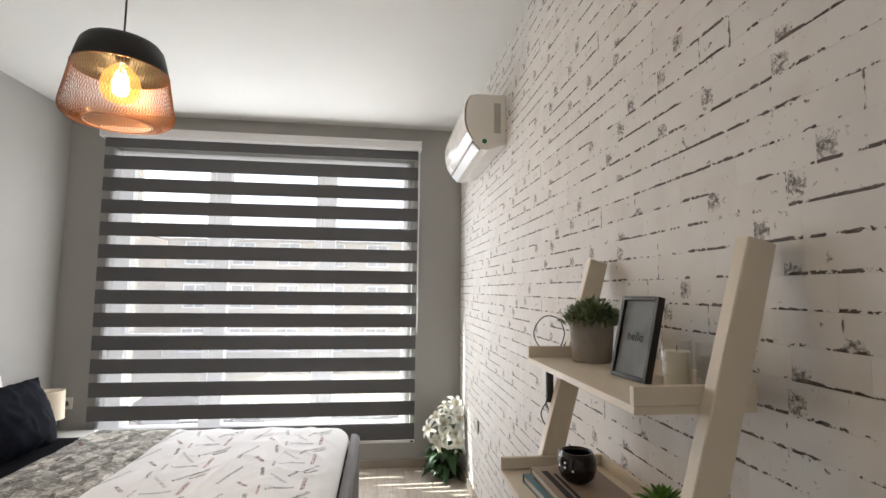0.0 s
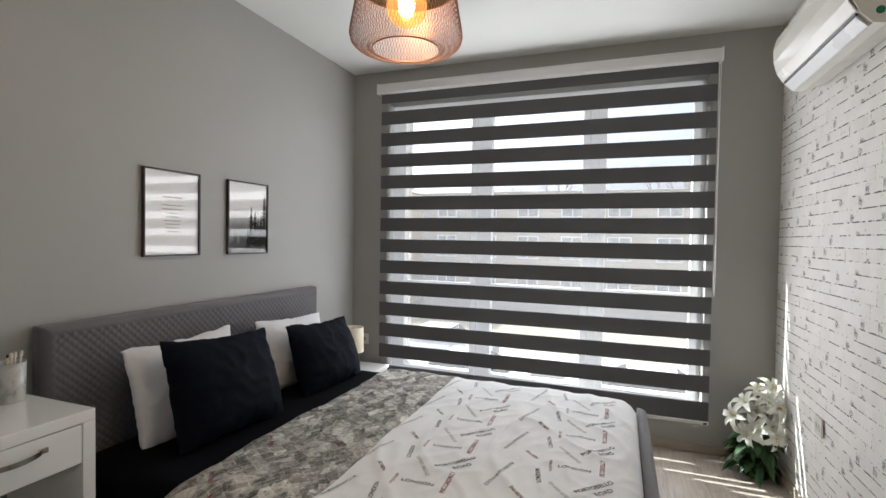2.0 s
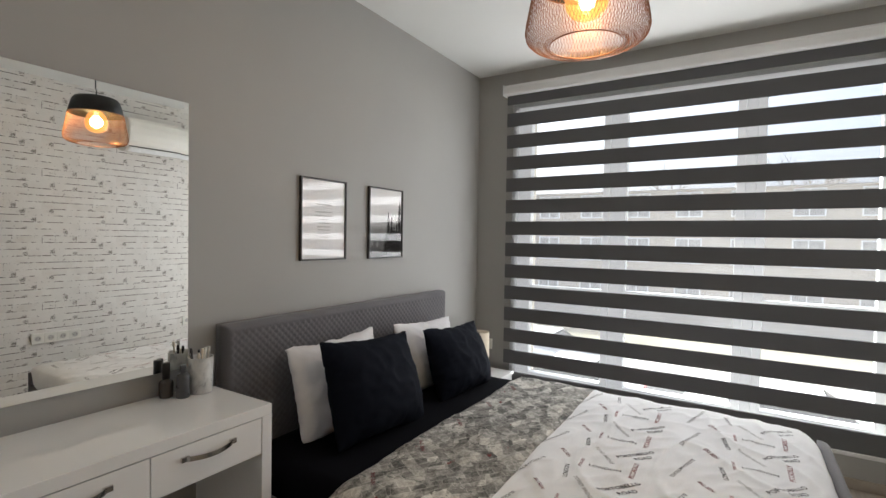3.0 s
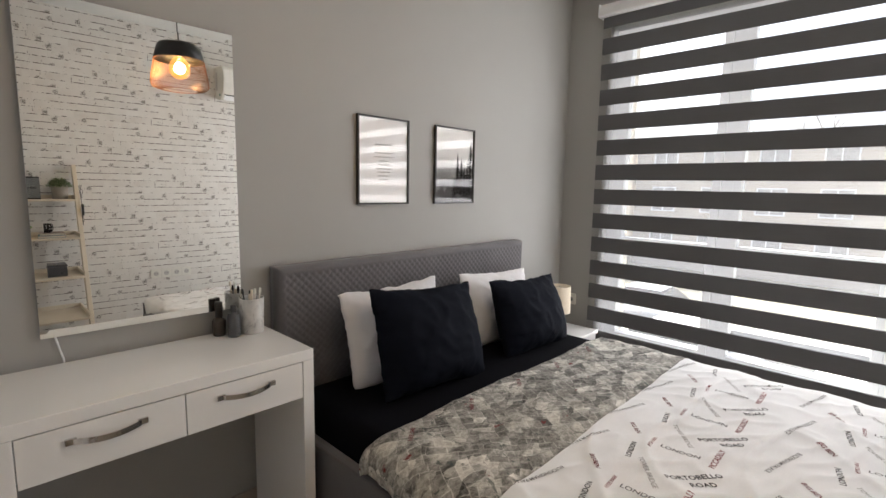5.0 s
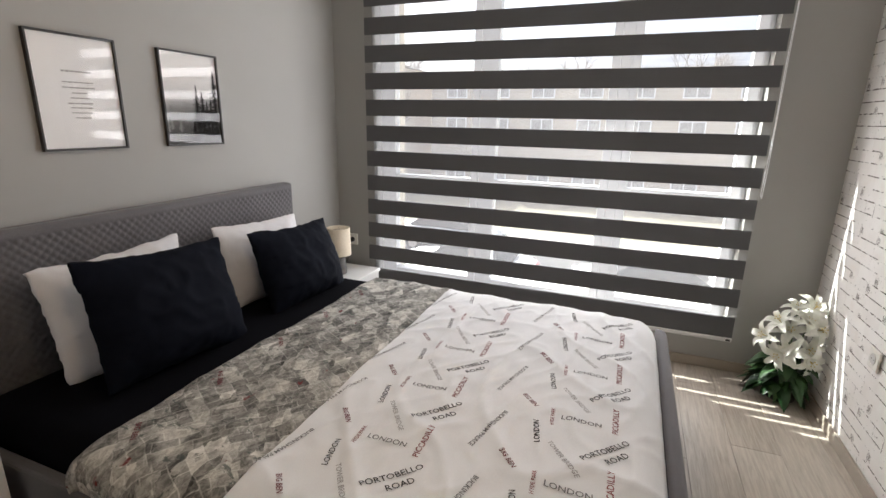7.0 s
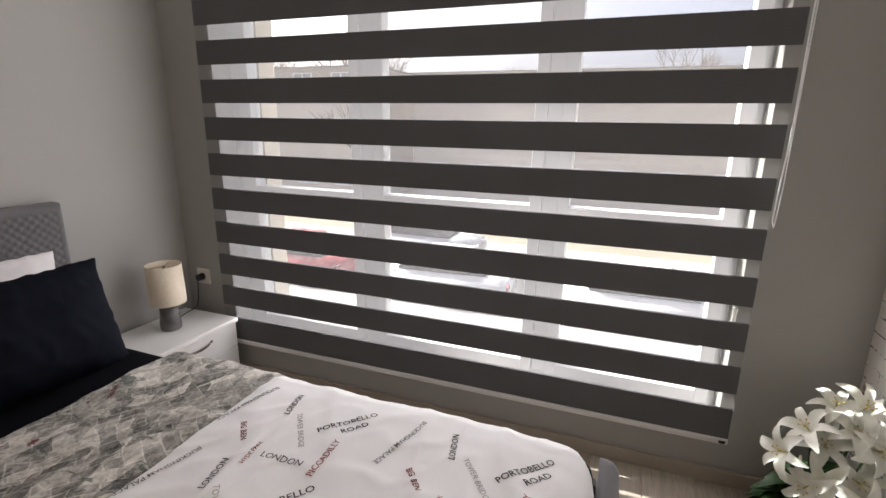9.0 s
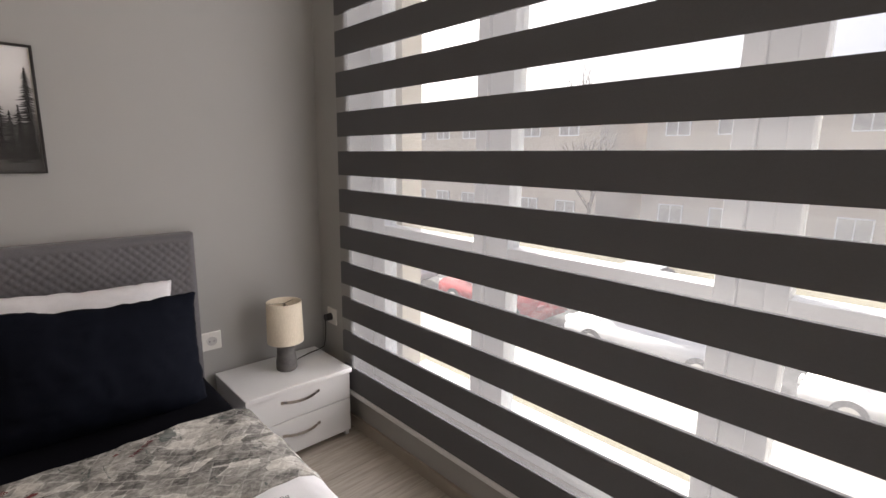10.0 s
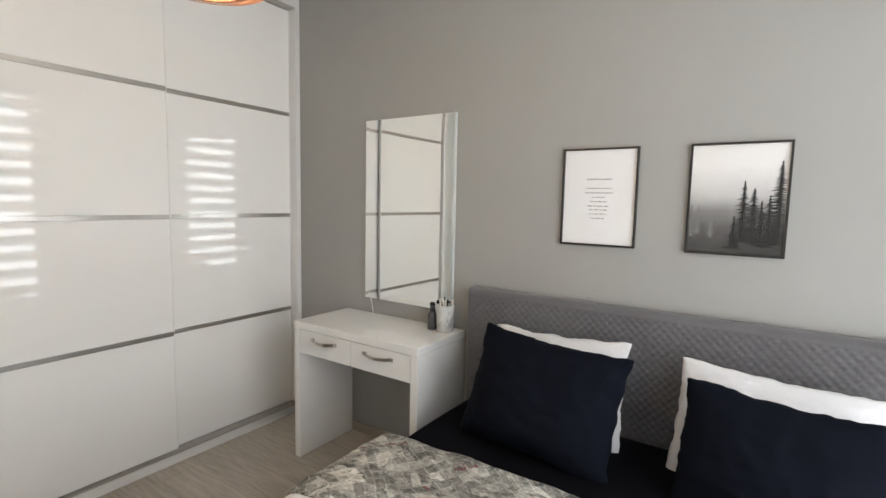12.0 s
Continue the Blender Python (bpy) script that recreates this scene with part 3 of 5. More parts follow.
def duvet_at(x, v, lift=0.0):
    y, z = section(v)
    c = 0.17
    if x > FOOT - c:
        k = c - math.sqrt(max(0, c * c - (x - FOOT + c) ** 2))
        y = max(min(y, -0.628 - k), -2.319 + k * 0.5)
        z -= 0.055 * ((x - FOOT + c) / c) ** 4
    hang = max(0, (0.48 - z) / 0.09)
    y += -0.012 * hang * math.sin(x * 14 + 1) if y < -1.4 else 0
    z += crease(x, y) + (0.012 * hang * noise.noise((x * 5, 0, 2)) if y < -1.4 else 0)
    return Vector((x, y, z + lift))


def top_of_duvet(x, y):
    z = 0.503 - (0.055 * max(0, (x - FOOT + 0.17) / 0.17) ** 4)
    return z + crease(x, y)


duvet = thing("duvet", (1.5, -1.47, 0.40), "white cotton duvet printed with place names, head end folded back", "duvet")
bm = bmesh.new()
sheet(bm, lambda u, v: duvet_at(0.75 + (FOOT - 0.75) * u, v), 130, 160)
top = part("cover", bm, M_DUVET, duvet, smooth=True)
bm = bmesh.new()


def fold(u, v):
    y = section(v)[0]
    x0, x1 = 0.662 + 0.012 * noise.noise((y * 3, 0, 0)), 1.142 - 0.010 * (y + 1.5) + 0.006 * noise.noise((y * 4, 5, 0))
    p = duvet_at(x0 + (x1 - x0) * u, v)
    p.z += 0.010 * min(1, u * 14, (1 - u) * 14 + 0.25) - 0.012 * max(0, 1 - u * 14)
    if p.y < -2.27:
        p.y -= 0.006
    return p


sheet(bm, fold, 56, 160)
band = part("turned_back_band", bm, M_PRINT, duvet, "grey collage-printed band of the duvet's reverse", True)
for o in (top, band):
    s = o.modifiers.new("thick", "SOLIDIFY")
    s.thickness, s.offset = 0.006, -1

PRINTS = [
    ("PORTOBELLO", 0.0275, 0.0615, 0.0655, 46.8, "black"), ("ROAD", 0.0275, 0.093, 0.047, 46.8, "black"),
    ("LONDON", 0.0268, -0.014, 0.180, 2.0, "grey"), ("TOWER BRIDGE", 0.0205, -0.043, -0.0085, -52.0, "pale"),
    ("BIG BEN", 0.0212, -0.178, -0.070, -49.0, "maroon"), ("HYDE PARK", 0.0155, -0.0975, -0.130, 95.0, "red"),
    ("LONDON", 0.0235, -0.129, 0.0825, 102.0, "black"), ("BUCKINGHAM PALACE", 0.0195, -0.262, 0.047, -106.0, "grey"),
    ("PICCADILLY", 0.0245, 0.083, 0.2195, 91.0, "red"),
]
PX, PY = 0.494, 0.302
inks = {k: bmesh.new() for k in M_INK}
back_inks = {"maroon": bmesh.new()}
for i in range(-2, 3):
    for j in range(-2, 8):
        for text, size, dx, dy, angle, tone in PRINTS:
            cx, cy = 1.428 + PX * i + dx, -2.107 + PY * j + dy
            a, half = radians(angle), len(text) * size * 0.36
            ex, ey = abs(math.cos(a)) * half, abs(math.sin(a)) * half
            if cy - ey < -2.24 or cy + ey > -0.72 or cx + ex > 2.09:
                continue
            on_band = cx + ex < 1.13 and cx - ex > 0.70
            if not on_band and cx - ex < 1.125:
                continue
            if on_band and tone != "maroon":
                continue
            lift = 0.0122 if on_band else 0.0020

            def place(x, y):
                X, Y = cx + x * math.cos(a) - y * math.sin(a), cy + x * math.sin(a) + y * math.cos(a)
                return Vector((X, Y, top_of_duvet(X, Y) + lift))

            lay_word(back_inks[tone] if on_band else inks[tone], text, size, place)
for tone, b in inks.items():
    part("lettering", b, M_INK[tone], top, tone + " printed place names", kind="stuff")
for tone, b in back_inks.items():
    part("lettering", b, M_INK[tone], band, tone + " printed place names", kind="stuff")


def pillow(name, y, z, x, wide, tall, thick, lean, twist, mat, label, seed):
    """A plump cushion leaning back: pinched corners, slack edges, a few creases."""
    bm = bmesh.new()
    n = 44
    up = Vector((-math.sin(radians(lean)), 0, math.cos(radians(lean))))
    out = Vector((math.cos(radians(lean)), 0, math.sin(radians(lean))))
    side = Vector((0, 1, 0))
    spin = Matrix.Rotation(radians(twist), 3, out)
    base = Vector((x, y, z))

    def f(s):
        def g(u, v):
            a, b = 2 * u - 1, 2 * v - 1
            pin = 1 - 0.085 * (1 - b ** 4) * abs(a) ** 3 - 0.05 * abs(a) ** 8 * abs(b) ** 8
            pil = 1 - 0.11 * (1 - a * a) * abs(b) ** 3 - 0.05 * abs(a) ** 8 * abs(b) ** 8
            body = 1.12 * max(0, (1 - abs(a) ** 2.4)) ** 0.72 * max(0, (1 - abs(b) ** 2.4)) ** 0.72
            sag = 1 - 0.25 * b
            wr = noise.noise((a * 2.3 + seed, b * 2.3, s)) * 0.13 + (1 - abs(noise.noise((a * 3 + seed, b * 2 + a, 4 + s)))) ** 6 * 0.11 + (1 - abs(noise.noise((a * 6 - b * 4, b * 5 + seed, s)))) ** 8 * 0.03
            t = thick / 2 * body * (sag + (0.45 if mat is M_NAVY else 1) * wr * (0.4 + body))
            rim = max(abs(a), abs(b))
            pucker = 0.10 * noise.noise((a * 9 + seed, b * 9, 2.0)) * rim ** 5 * (1 - rim ** 20)
            t += thick / 2 * pucker
            e = 0.008 * noise.noise((a * 4, b * 4, seed)) + 0.004 * noise.noise((a * 11, b * 11, seed))
            p = side * (a * wide / 2 * pin + e) + up * (b * tall / 2 * pil + e) + out * (s * t)
            return base + spin @ p
        return g

    for s in (1, -1):
        sheet(bm, f(s), n, n)
    bmesh.ops.remove_doubles(bm, verts=bm.verts, dist=0.0004)
    bmesh.ops.recalc_face_normals(bm, faces=bm.faces)
    return whole(name, bm, mat, label, "pillow", True)


pillow("pillow", -1.78, 0.668, 0.225, 0.605, 0.445, 0.15, 15, 1, M_PILLOW, "white cotton pillow propped on the headboard", 1.3)
pillow("pillow", -1.03, 0.655, 0.225, 0.62, 0.43, 0.15, 15, -3, M_PILLOW, "white cotton pillow propped on the headboard, second one", 6.1)
pillow("pillow", -1.757, 0.682, 0.42, 0.62, 0.465, 0.20, 20, -4.5, M_NAVY, "dark navy cotton pillow leaning on a white pillow", 11.7)
pillow("pillow", -0.995, 0.648, 0.42, 0.61, 0.42, 0.19, 21, -3, M_NAVY, "dark navy cotton pillow beside the bedside lamp", 17.2)

# ---- bedside table ----
def bow_handle(bm_out, x, y0, y1, z, lift=0.022, tall=0.006):
    """A flat bowed pull along y, standing off the face at x."""
    n, h = 16, tall
    rows = []
    for i in range(n + 1):
        k = i / n
        d = lift * math.sin(math.pi * min(1, max(0, k * 1.16 - 0.08))) ** 0.7
        y = y0 + (y1 - y0) * k
        dz = -0.004 * math.sin(math.pi * k)
        rows.append([bm_out.verts.new((x + d + a, y, z + dz + b)) for a, b in ((0, -h), (0.004, -h), (0.004, h), (0, h))])
    for A, B in zip(rows, rows[1:]):
        for k in range(4):
            bm_out.faces.new((A[k], A[(k + 1) % 4], B[(k + 1) % 4], B[k]))
    bm_out.faces.new(rows[0][::-1])
    bm_out.faces.new(rows[-1])
    bmesh.ops.recalc_face_normals(bm_out, faces=bm_out.faces)
    return bm_out


ns = thing("bedside_table", (0.18, -0.3, 0), "white bedside table with two drawers", "bedside table")
NY0, NY1 = -0.545, -0.062
part("top", boxes((0.016, 0.366, NY0 - 0.004, NY1 + 0.004, 0.324, 0.346), bevel=0.003), M_WHITE, ns)
part("body", boxes((0.016, 0.336, NY0, NY0 + 0.018, 0, 0.3235), (0.016, 0.336, NY1 - 0.018, NY1, 0, 0.3235), (0.016, 0.022, NY0 + 0.018, NY1 - 0.018, 0.0, 0.3235), (0.022, 0.33, NY0 + 0.018, NY1 - 0.018, 0.03, 0.045)), M_WHITE, ns)
for z0, z1, zh in ((0.196, 0.320, 0.284), (0.032, 0.192, 0.131)):
    d = part("drawer_front", boxes((0.3365, 0.3545, NY0 + 0.001, NY1 - 0.001, z0, z1), bevel=0.002), M_WHITE, ns)
    part("handle", bow_handle(bmesh.new(), 0.355, -0.400, -0.222, zh), M_CHROME, d, "bowed steel handle")

lamp = thing("table_lamp", (0.178, -0.285, 0.346), "small table lamp with cream drum shade and grey ceramic base", "lamp")
LX, LY = 0.178, -0.285
b = lathe(bmesh.new(), [(0, 0.347), (0.043, 0.347), (0.046, 0.352), (0.046, 0.385), (0.044, 0.395), (0.041, 0.42), (0.040, 0.45), (0.036, 0.46), (0.014, 0.464), (0.012, 0.50), (0, 0.50)], (LX, LY, 0), 36)
part("base", b, mottled("grey_ceramic", (0.13, 0.125, 0.12), 0.5, 0.35, 30, 90, 0.001, 0.5), lamp, "mottled grey ceramic base", True)
m = Nodes("cream_shade_linen", (0.72, 0.64, 0.50), 0.9)
m.color(m.ramp(m.noise(300, 2, (1, 1, 0.2)), [(0.3, (0.66, 0.58, 0.45)), (0.7, (0.76, 0.68, 0.54))]))
m.bump(m.noise(500, 2), 0.0004, 0.5)
m.set("Transmission Weight", 0.0)
b = lathe(bmesh.new(), [(0.080, 0.480), (0.076, 0.665), (0.073, 0.665), (0.077, 0.480), (0.080, 0.480)], (LX, LY, 0), 40)
shade = part("shade", b, m.mat, lamp, "cream linen drum shade", True)
rim = bmesh.new()
for k in range(3):
    a = 2 * math.pi * k / 3
    rod(rim, (LX, LY, 0.655), (LX + 0.074 * math.cos(a), LY + 0.074 * math.sin(a), 0.655), 0.0015, seg=6)
rod(rim, (LX, LY, 0.501), (LX, LY, 0.657), 0.006, seg=8)
part("shade_ring", rim, M_CHROME, lamp)
cord = bmesh.new()
P = [(0.15, -0.245, 0.350), (0.12, -0.20, 0.3505), (0.09, -0.12, 0.350), (0.085, -0.072, 0.352), (0.083, -0.040, 0.36), (0.085, -0.032, 0.40), (0.095, -0.034, 0.46), (0.108, -0.042, 0.505), (0.112, -0.034, 0.519)]
tube(cord, P, 0.0028, 6)
part("power_cord", cord, M_DARK, lamp, "black power cord plugged in at the corner", True)
plug = bmesh.new()
rod(plug, (0.112, -0.044, 0.519), (0.112, -0.0135, 0.519), 0.017, 0.019, 16)
part("plug", plug, M_DARK, lamp)


def socket(m, label):
    """A white wall socket with a round well; its own frame faces along local x."""
    ob = thing("wall_socket", m.translation, label, "socket")
    ob.matrix_world = m
    ORIGIN[ob] = Vector((0, 0, 0))
    bm = bmesh.new()
    box(bm, 0.0005, 0.010, -0.041, 0.041, -0.041, 0.041, 0.003)
    part("plate", bm, M_PLASTIC, ob)
    bm = bmesh.new()
    lathe(bm, [(0.021, 0.0), (0.021, 0.003), (0.0235, 0.003), (0.0235, 0.0)], (0, 0, 0), 24)
    bmesh.ops.transform(bm, verts=bm.verts, matrix=pose(0.0105, 0, 0, 0, 90, 0))
    part("collar", bm, M_PLASTIC, ob, smooth=True)
    # flat disc for the well, its shade put into the grey
    bm = bmesh.new()
    rod(bm, (0.0102, 0, 0), (0.0112, 0, 0), 0.0205, seg=24)
    part("well", bm, mottled("socket_shadow_grey", (0.5, 0.49, 0.47), 0.5, 0.05), ob)
    for y in (-0.0095, 0.0095):
        bm = bmesh.new()
        rod(bm, (0.011, y, 0), (0.0118, y, 0), 0.0026, seg=10)
        part("pin_hole", bm, M_DARK, ob)
    return ob


socket(pose(0, -0.548, 0.496), "white wall socket beside the headboard")
socket(pose(0.112, 0, 0.519, 0, 0, -90), "white wall socket with a black plug in the corner")
s0 = socket(pose(W - 0.004, -0.725, 0.493, 0, 0, 180), "white wall socket on the white brick wall")
for y in (-1.765, -1.847, -1.929, -2.011):
    tagged(copy_thing(s0, pose(W - 0.004, y, 0.512, 0, 0, 180)), "white wall socket in a row on the brick wall", group="row of sockets")

# ---- dressing table ----
desk = thing("dressing_table", (0.21, -2.75, 0), "white glossy dressing table with two shallow drawers", "dressing table")
DY0, DY1, DX = -3.163, -2.334, 0.418
part("top", boxes((0.016, DX, DY0, DY1, 0.722, 0.76), bevel=0.002), M_LACQUER, desk)
for y0, y1 in ((DY0, DY0 + 0.04), (DY1 - 0.04, DY1)):
    part("side_panel", boxes((0.016, DX, y0, y1, 0, 0.7215), bevel=0.0015), M_LACQUER, desk)
part("drawer_box", boxes((0.03, DX - 0.022, DY0 + 0.0405, DY1 - 0.0405, 0.60, 0.715)), M_WHITE, desk)
mid = -2.748
for y0, y1, h0, h1 in ((DY0 + 0.042, mid - 0.0015, -3.028, -2.846), (mid + 0.0015, DY1 - 0.042, -2.662, -2.478)):
    d = part("drawer_front", boxes((DX - 0.0215, DX - 0.002, y0, y1, 0.592, 0.7185), bevel=0.0015), M_LACQUER, desk)
    part("handle", bow_handle(bmesh.new(), DX - 0.0018, h0, h1, 0.679, 0.026, 0.0075), M_CHROME, d, "bowed steel handle")
    for hy in (h0 + 0.012, h1 - 0.012):
        part("handle_foot", boxes((DX - 0.0018, DX + 0.006, hy - 0.012, hy + 0.012, 0.671, 0.687), bevel=0.001), M_CHROME, d)

cup = thing("pencil_jar", (0.095, -2.405, 0.76), "glass jar of brushes and pens on the dressing table", "jar")
b = lathe(bmesh.new(), [(0.0, 0.761), (0.040, 0.761), (0.042, 0.765), (0.045, 0.895), (0.042, 0.895), (0.040, 0.768), (0.0, 0.768)], (0.095, -2.405, 0), 32)
m = Nodes("marbled_grey_glaze", (0.5, 0.5, 0.49), 0.3)
m.color(m.ramp(m.noise(28, 5, (1, 1, 0.6), 0.6, 1.0), [(0.35, (0.62, 0.62, 0.60)), (0.55, (0.50, 0.50, 0.49)), (0.7, (0.22, 0.22, 0.22))]))
part("pot", b, m.mat, cup, "marbled grey pot", True)
rng = random.Random(5)
for k in range(7):
    a, r = rng.uniform(0, 6.28), rng.uniform(0.005, 0.03)
    bx, by = 0.095 + 0.6 * r * math.cos(a), -2.405 + 0.6 * r * math.sin(a)
    tx, ty = 0.095 + 1.35 * r * math.cos(a), -2.405 + 1.35 * r * math.sin(a)
    bm = bmesh.new()
    hgt = rng.uniform(0.885, 0.918)
    rod(bm, (bx, by, 0.77), (tx, ty, hgt), 0.003, 0.0035, 8)
    rod(bm, (tx, ty, hgt - 0.002), (tx + (tx - bx) * 0.12, ty + (ty - by) * 0.12, hgt + 0.016), 0.006, 0.004, 8)
    part("brush", bm, [M_DARK, M_CREAM, M_PLASTIC, M_CHROME][k % 4], cup, ["black make-up brush", "pale wooden brush", "white pen", "steel tweezers"][k % 4])


def bottle(name, x, y, z, prof, cap, glass, capmat, label):
    ob = thing(name, (x, y, z), label, "bottle")
    part("flask", lathe(bmesh.new(), prof, (x, y, z), 28), glass, ob, smooth=True)
    part("cap", lathe(bmesh.new(), cap, (x, y, z), 24), capmat, ob, smooth=True)


M_SMOKE = mottled("grey_bottle", (0.07, 0.072, 0.078), 0.3, 0.2, 10, 90)
bottle("cosmetic_bottle", 0.105, -2.478, 0.76, [(0, 0.001), (0.021, 0.001), (0.023, 0.004), (0.023, 0.075), (0.018, 0.086), (0.009, 0.09), (0.009, 0.094), (0, 0.094)], [(0, 0.0942), (0.0105, 0.0942), (0.0105, 0.117), (0.0095, 0.119), (0, 0.119)], M_SMOKE, M_SMOKE, "dark grey cosmetic bottle on the dressing table")
bottle("perfume_bottle", 0.055, -2.512, 0.76, [(0, 0.001), (0.022, 0.001), (0.024, 0.004), (0.024, 0.055), (0.02, 0.062), (0.011, 0.066), (0.011, 0.07), (0, 0.07)], [(0, 0.0702), (0.0135, 0.0702), (0.0135, 0.125), (0.012, 0.128), (0, 0.128)], mottled("smoky_scent", (0.05, 0.04, 0.035), 0.08, 0.2), M_DARK, "smoky perfume bottle with a black cap")

# ---- mirror ----
MY0, MY1, MZ0, MZ1 = -3.020, -2.414, 0.846, 1.857
mir = thing("wall_mirror", (0.01, -2.717, MZ0), "tall rectangular wall mirror above the dressing table", "mirror")
bm = bmesh.new()
e, xo, xi, turn = 0.03, 0.0185, 0.0189, 0.0113
v = [bm.verts.new(p) for p in ((xo, MY0, MZ0), (xo, MY1, MZ0), (xo, MY1, MZ1), (xo, MY0, MZ1), (xi, MY0 + e, MZ0 + e), (xi, MY1 - e, MZ0 + e), (xi, MY1 - e, MZ1 - e), (xi, MY0 + e, MZ1 - e))]
for q in ((4, 5, 6, 7), (0, 1, 5, 4), (1, 2, 6, 5), (2, 3, 7, 6), (3, 0, 4, 7)):
    bm.faces.new([v[i] for i in q])
for c in bm.verts:
    c.co.x += turn * (c.co.y - MY0)
part("glass", bm, M_MIRROR, mir, "silvered glass with slanted rim")
slab = boxes((0.004, 0.018, MY0, MY1, MZ0, MZ1))
for c in slab.verts:
    c.co.x += turn * (c.co.y - MY0) * (c.co.x > 0.01)
part("backing", slab, mottled("pale_glass_edge", (0.66, 0.68, 0.66), 0.2, 0.05), mir)
bm = bmesh.new()
tube(bm, [(0.010, -2.985, 0.847), (0.008, -2.975, 0.80), (0.008, -2.968, 0.77), (0.008, -2.968, 0.74), (0.008, -2.965, 0.70)], 0.003, 6)
part("cable", bm, M_PVC, mir, "white cable hanging below the mirror", True)

# ---- pictures ----
def picture(name, y0, y1, z0, z1, label):
    ob = thing(name, (0.005, (y0 + y1) / 2, z0), label, "picture")
    w, bm = 0.008, bmesh.new()
    for r in ((0.001, 0.018, y0, y0 + w, z0, z1), (0.001, 0.018, y1 - w, y1, z0, z1), (0.001, 0.018, y0 + w, y1 - w, z0, z0 + w), (0.001, 0.018, y0 + w, y1 - w, z1 - w, z1)):
        box(bm, *r, bevel=0.0008, seg=1)
    part("frame", bm, M_FRAME, ob, "thin black frame")
    g = part("pane", boxes((0.0115, 0.0125, y0 + w, y1 - w, z0 + w, z1 - w)), M_PICGLASS, ob)
    g.visible_shadow = False
    return ob, (y0 + w, y1 - w, z0 + w, z1 - w)


ob, (a0, a1, c0, c1) = picture("text_picture", -1.853, -1.538, 1.236, 1.650, "black-framed white print with lines of small writing")
sheet_a = part("paper", boxes((0.003, 0.008, a0, a1, c0, c1)), mottled("white_paper", (0.88, 0.87, 0.865), 0.8, 0.02), ob)
rng = random.Random(3)
for k, (hw, dz, th) in enumerate(((0.052, 0.275, 0.007), (0.055, 0.237, 0.0045), (0.058, 0.218, 0.0045), (0.026, 0.199, 0.0045), (0.034, 0.181, 0.0045), (0.046, 0.162, 0.0045), (0.038, 0.146, 0.0045), (0.037, 0.128, 0.0045), (0.028, 0.110, 0.0045))):
    bm, y = bmesh.new(), (a0 + a1) / 2 - hw
    while y < (a0 + a1) / 2 + hw:
        l = rng.uniform(0.006, 0.022)
        box(bm, 0.0081, 0.0088, y, min(y + l, (a0 + a1) / 2 + hw), c0 + dz - th / 2 * rng.uniform(0.5, 1), c0 + dz + th / 2)
        y += l + 0.004
    part("line_of_writing", bm, M_INK["pale"], sheet_a)

ob, (a0, a1, c0, c1) = picture("forest_picture", -1.352, -1.032, 1.234, 1.650, "black-framed black and white print of misty firs")
m = Nodes("misty_print", (0.5, 0.5, 0.5), 0.8)
sep = m.n.new("ShaderNodeSeparateXYZ")
m.l.new(m.coords(), sep.inputs[0])
h = m.math("ADD", m.math("MULTIPLY", sep.outputs[2], 2.4), m.math("MULTIPLY", m.noise(16, 4), 0.10))
m.color(m.ramp(h, [(0.05, (0.03, 0.029, 0.027)), (0.28, (0.085, 0.082, 0.078)), (0.44, (0.22, 0.215, 0.205)), (0.60, (0.58, 0.565, 0.55)), (0.85, (0.82, 0.80, 0.78))]))
pr = part("print", boxes((0.003, 0.008, a0, a1, c0, c1)), m.mat, ob)


def fir(y, z0, tall, wide, x, seed):
    """A flat printed fir: a stem with ragged tiers of boughs."""
    r, bm = random.Random(seed), bmesh.new()
    rows = int(tall / 0.0075)
    for k in range(rows):
        f = k / rows
        z = z0 + tall * f
        w = wide * (1 - f) ** 0.9 * r.choice((0.5, 0.75, 1.0, 1.15)) + 0.002
        for s in (-1, 1):
            ww = w * r.uniform(0.6, 1.0)
            q = [(y, z + 0.006), (min(max(y + s * ww, a0), a1), z - r.uniform(0.001, 0.006)), (y, z - 0.003)]
            bm.faces.new([bm.verts.new((x, min(max(p, a0 + 0.0005), a1 - 0.0005), max(t, c0 + 0.0005))) for p, t in q])
    return bm


M_FIR = [ink("far_fir_ink", (0.20, 0.197, 0.19)), ink("near_fir_ink", (0.022, 0.021, 0.02))]
for n_, (fy, fz, ft, fw, s) in enumerate(((0.030, 0.07, 0.11, 0.018, 1), (0.075, 0.06, 0.10, 0.018, 2), (0.008, 0.06, 0.12, 0.022, 3), (0.176, 0.05, 0.222, 0.058, 4), (0.284, 0.04, 0.30, 0.070, 5), (0.207, 0.04, 0.205, 0.058, 6), (0.256, 0.03, 0.19, 0.055, 7), (0.232, 0.03, 0.17, 0.050, 8), (0.150, 0.02, 0.12, 0.045, 9))):
    part("fir_silhouette", fir(a0 + fy, c0 + fz, ft, fw, 0.0083 + 0.0002 * n_, s), M_FIR[n_ > 2], pr)

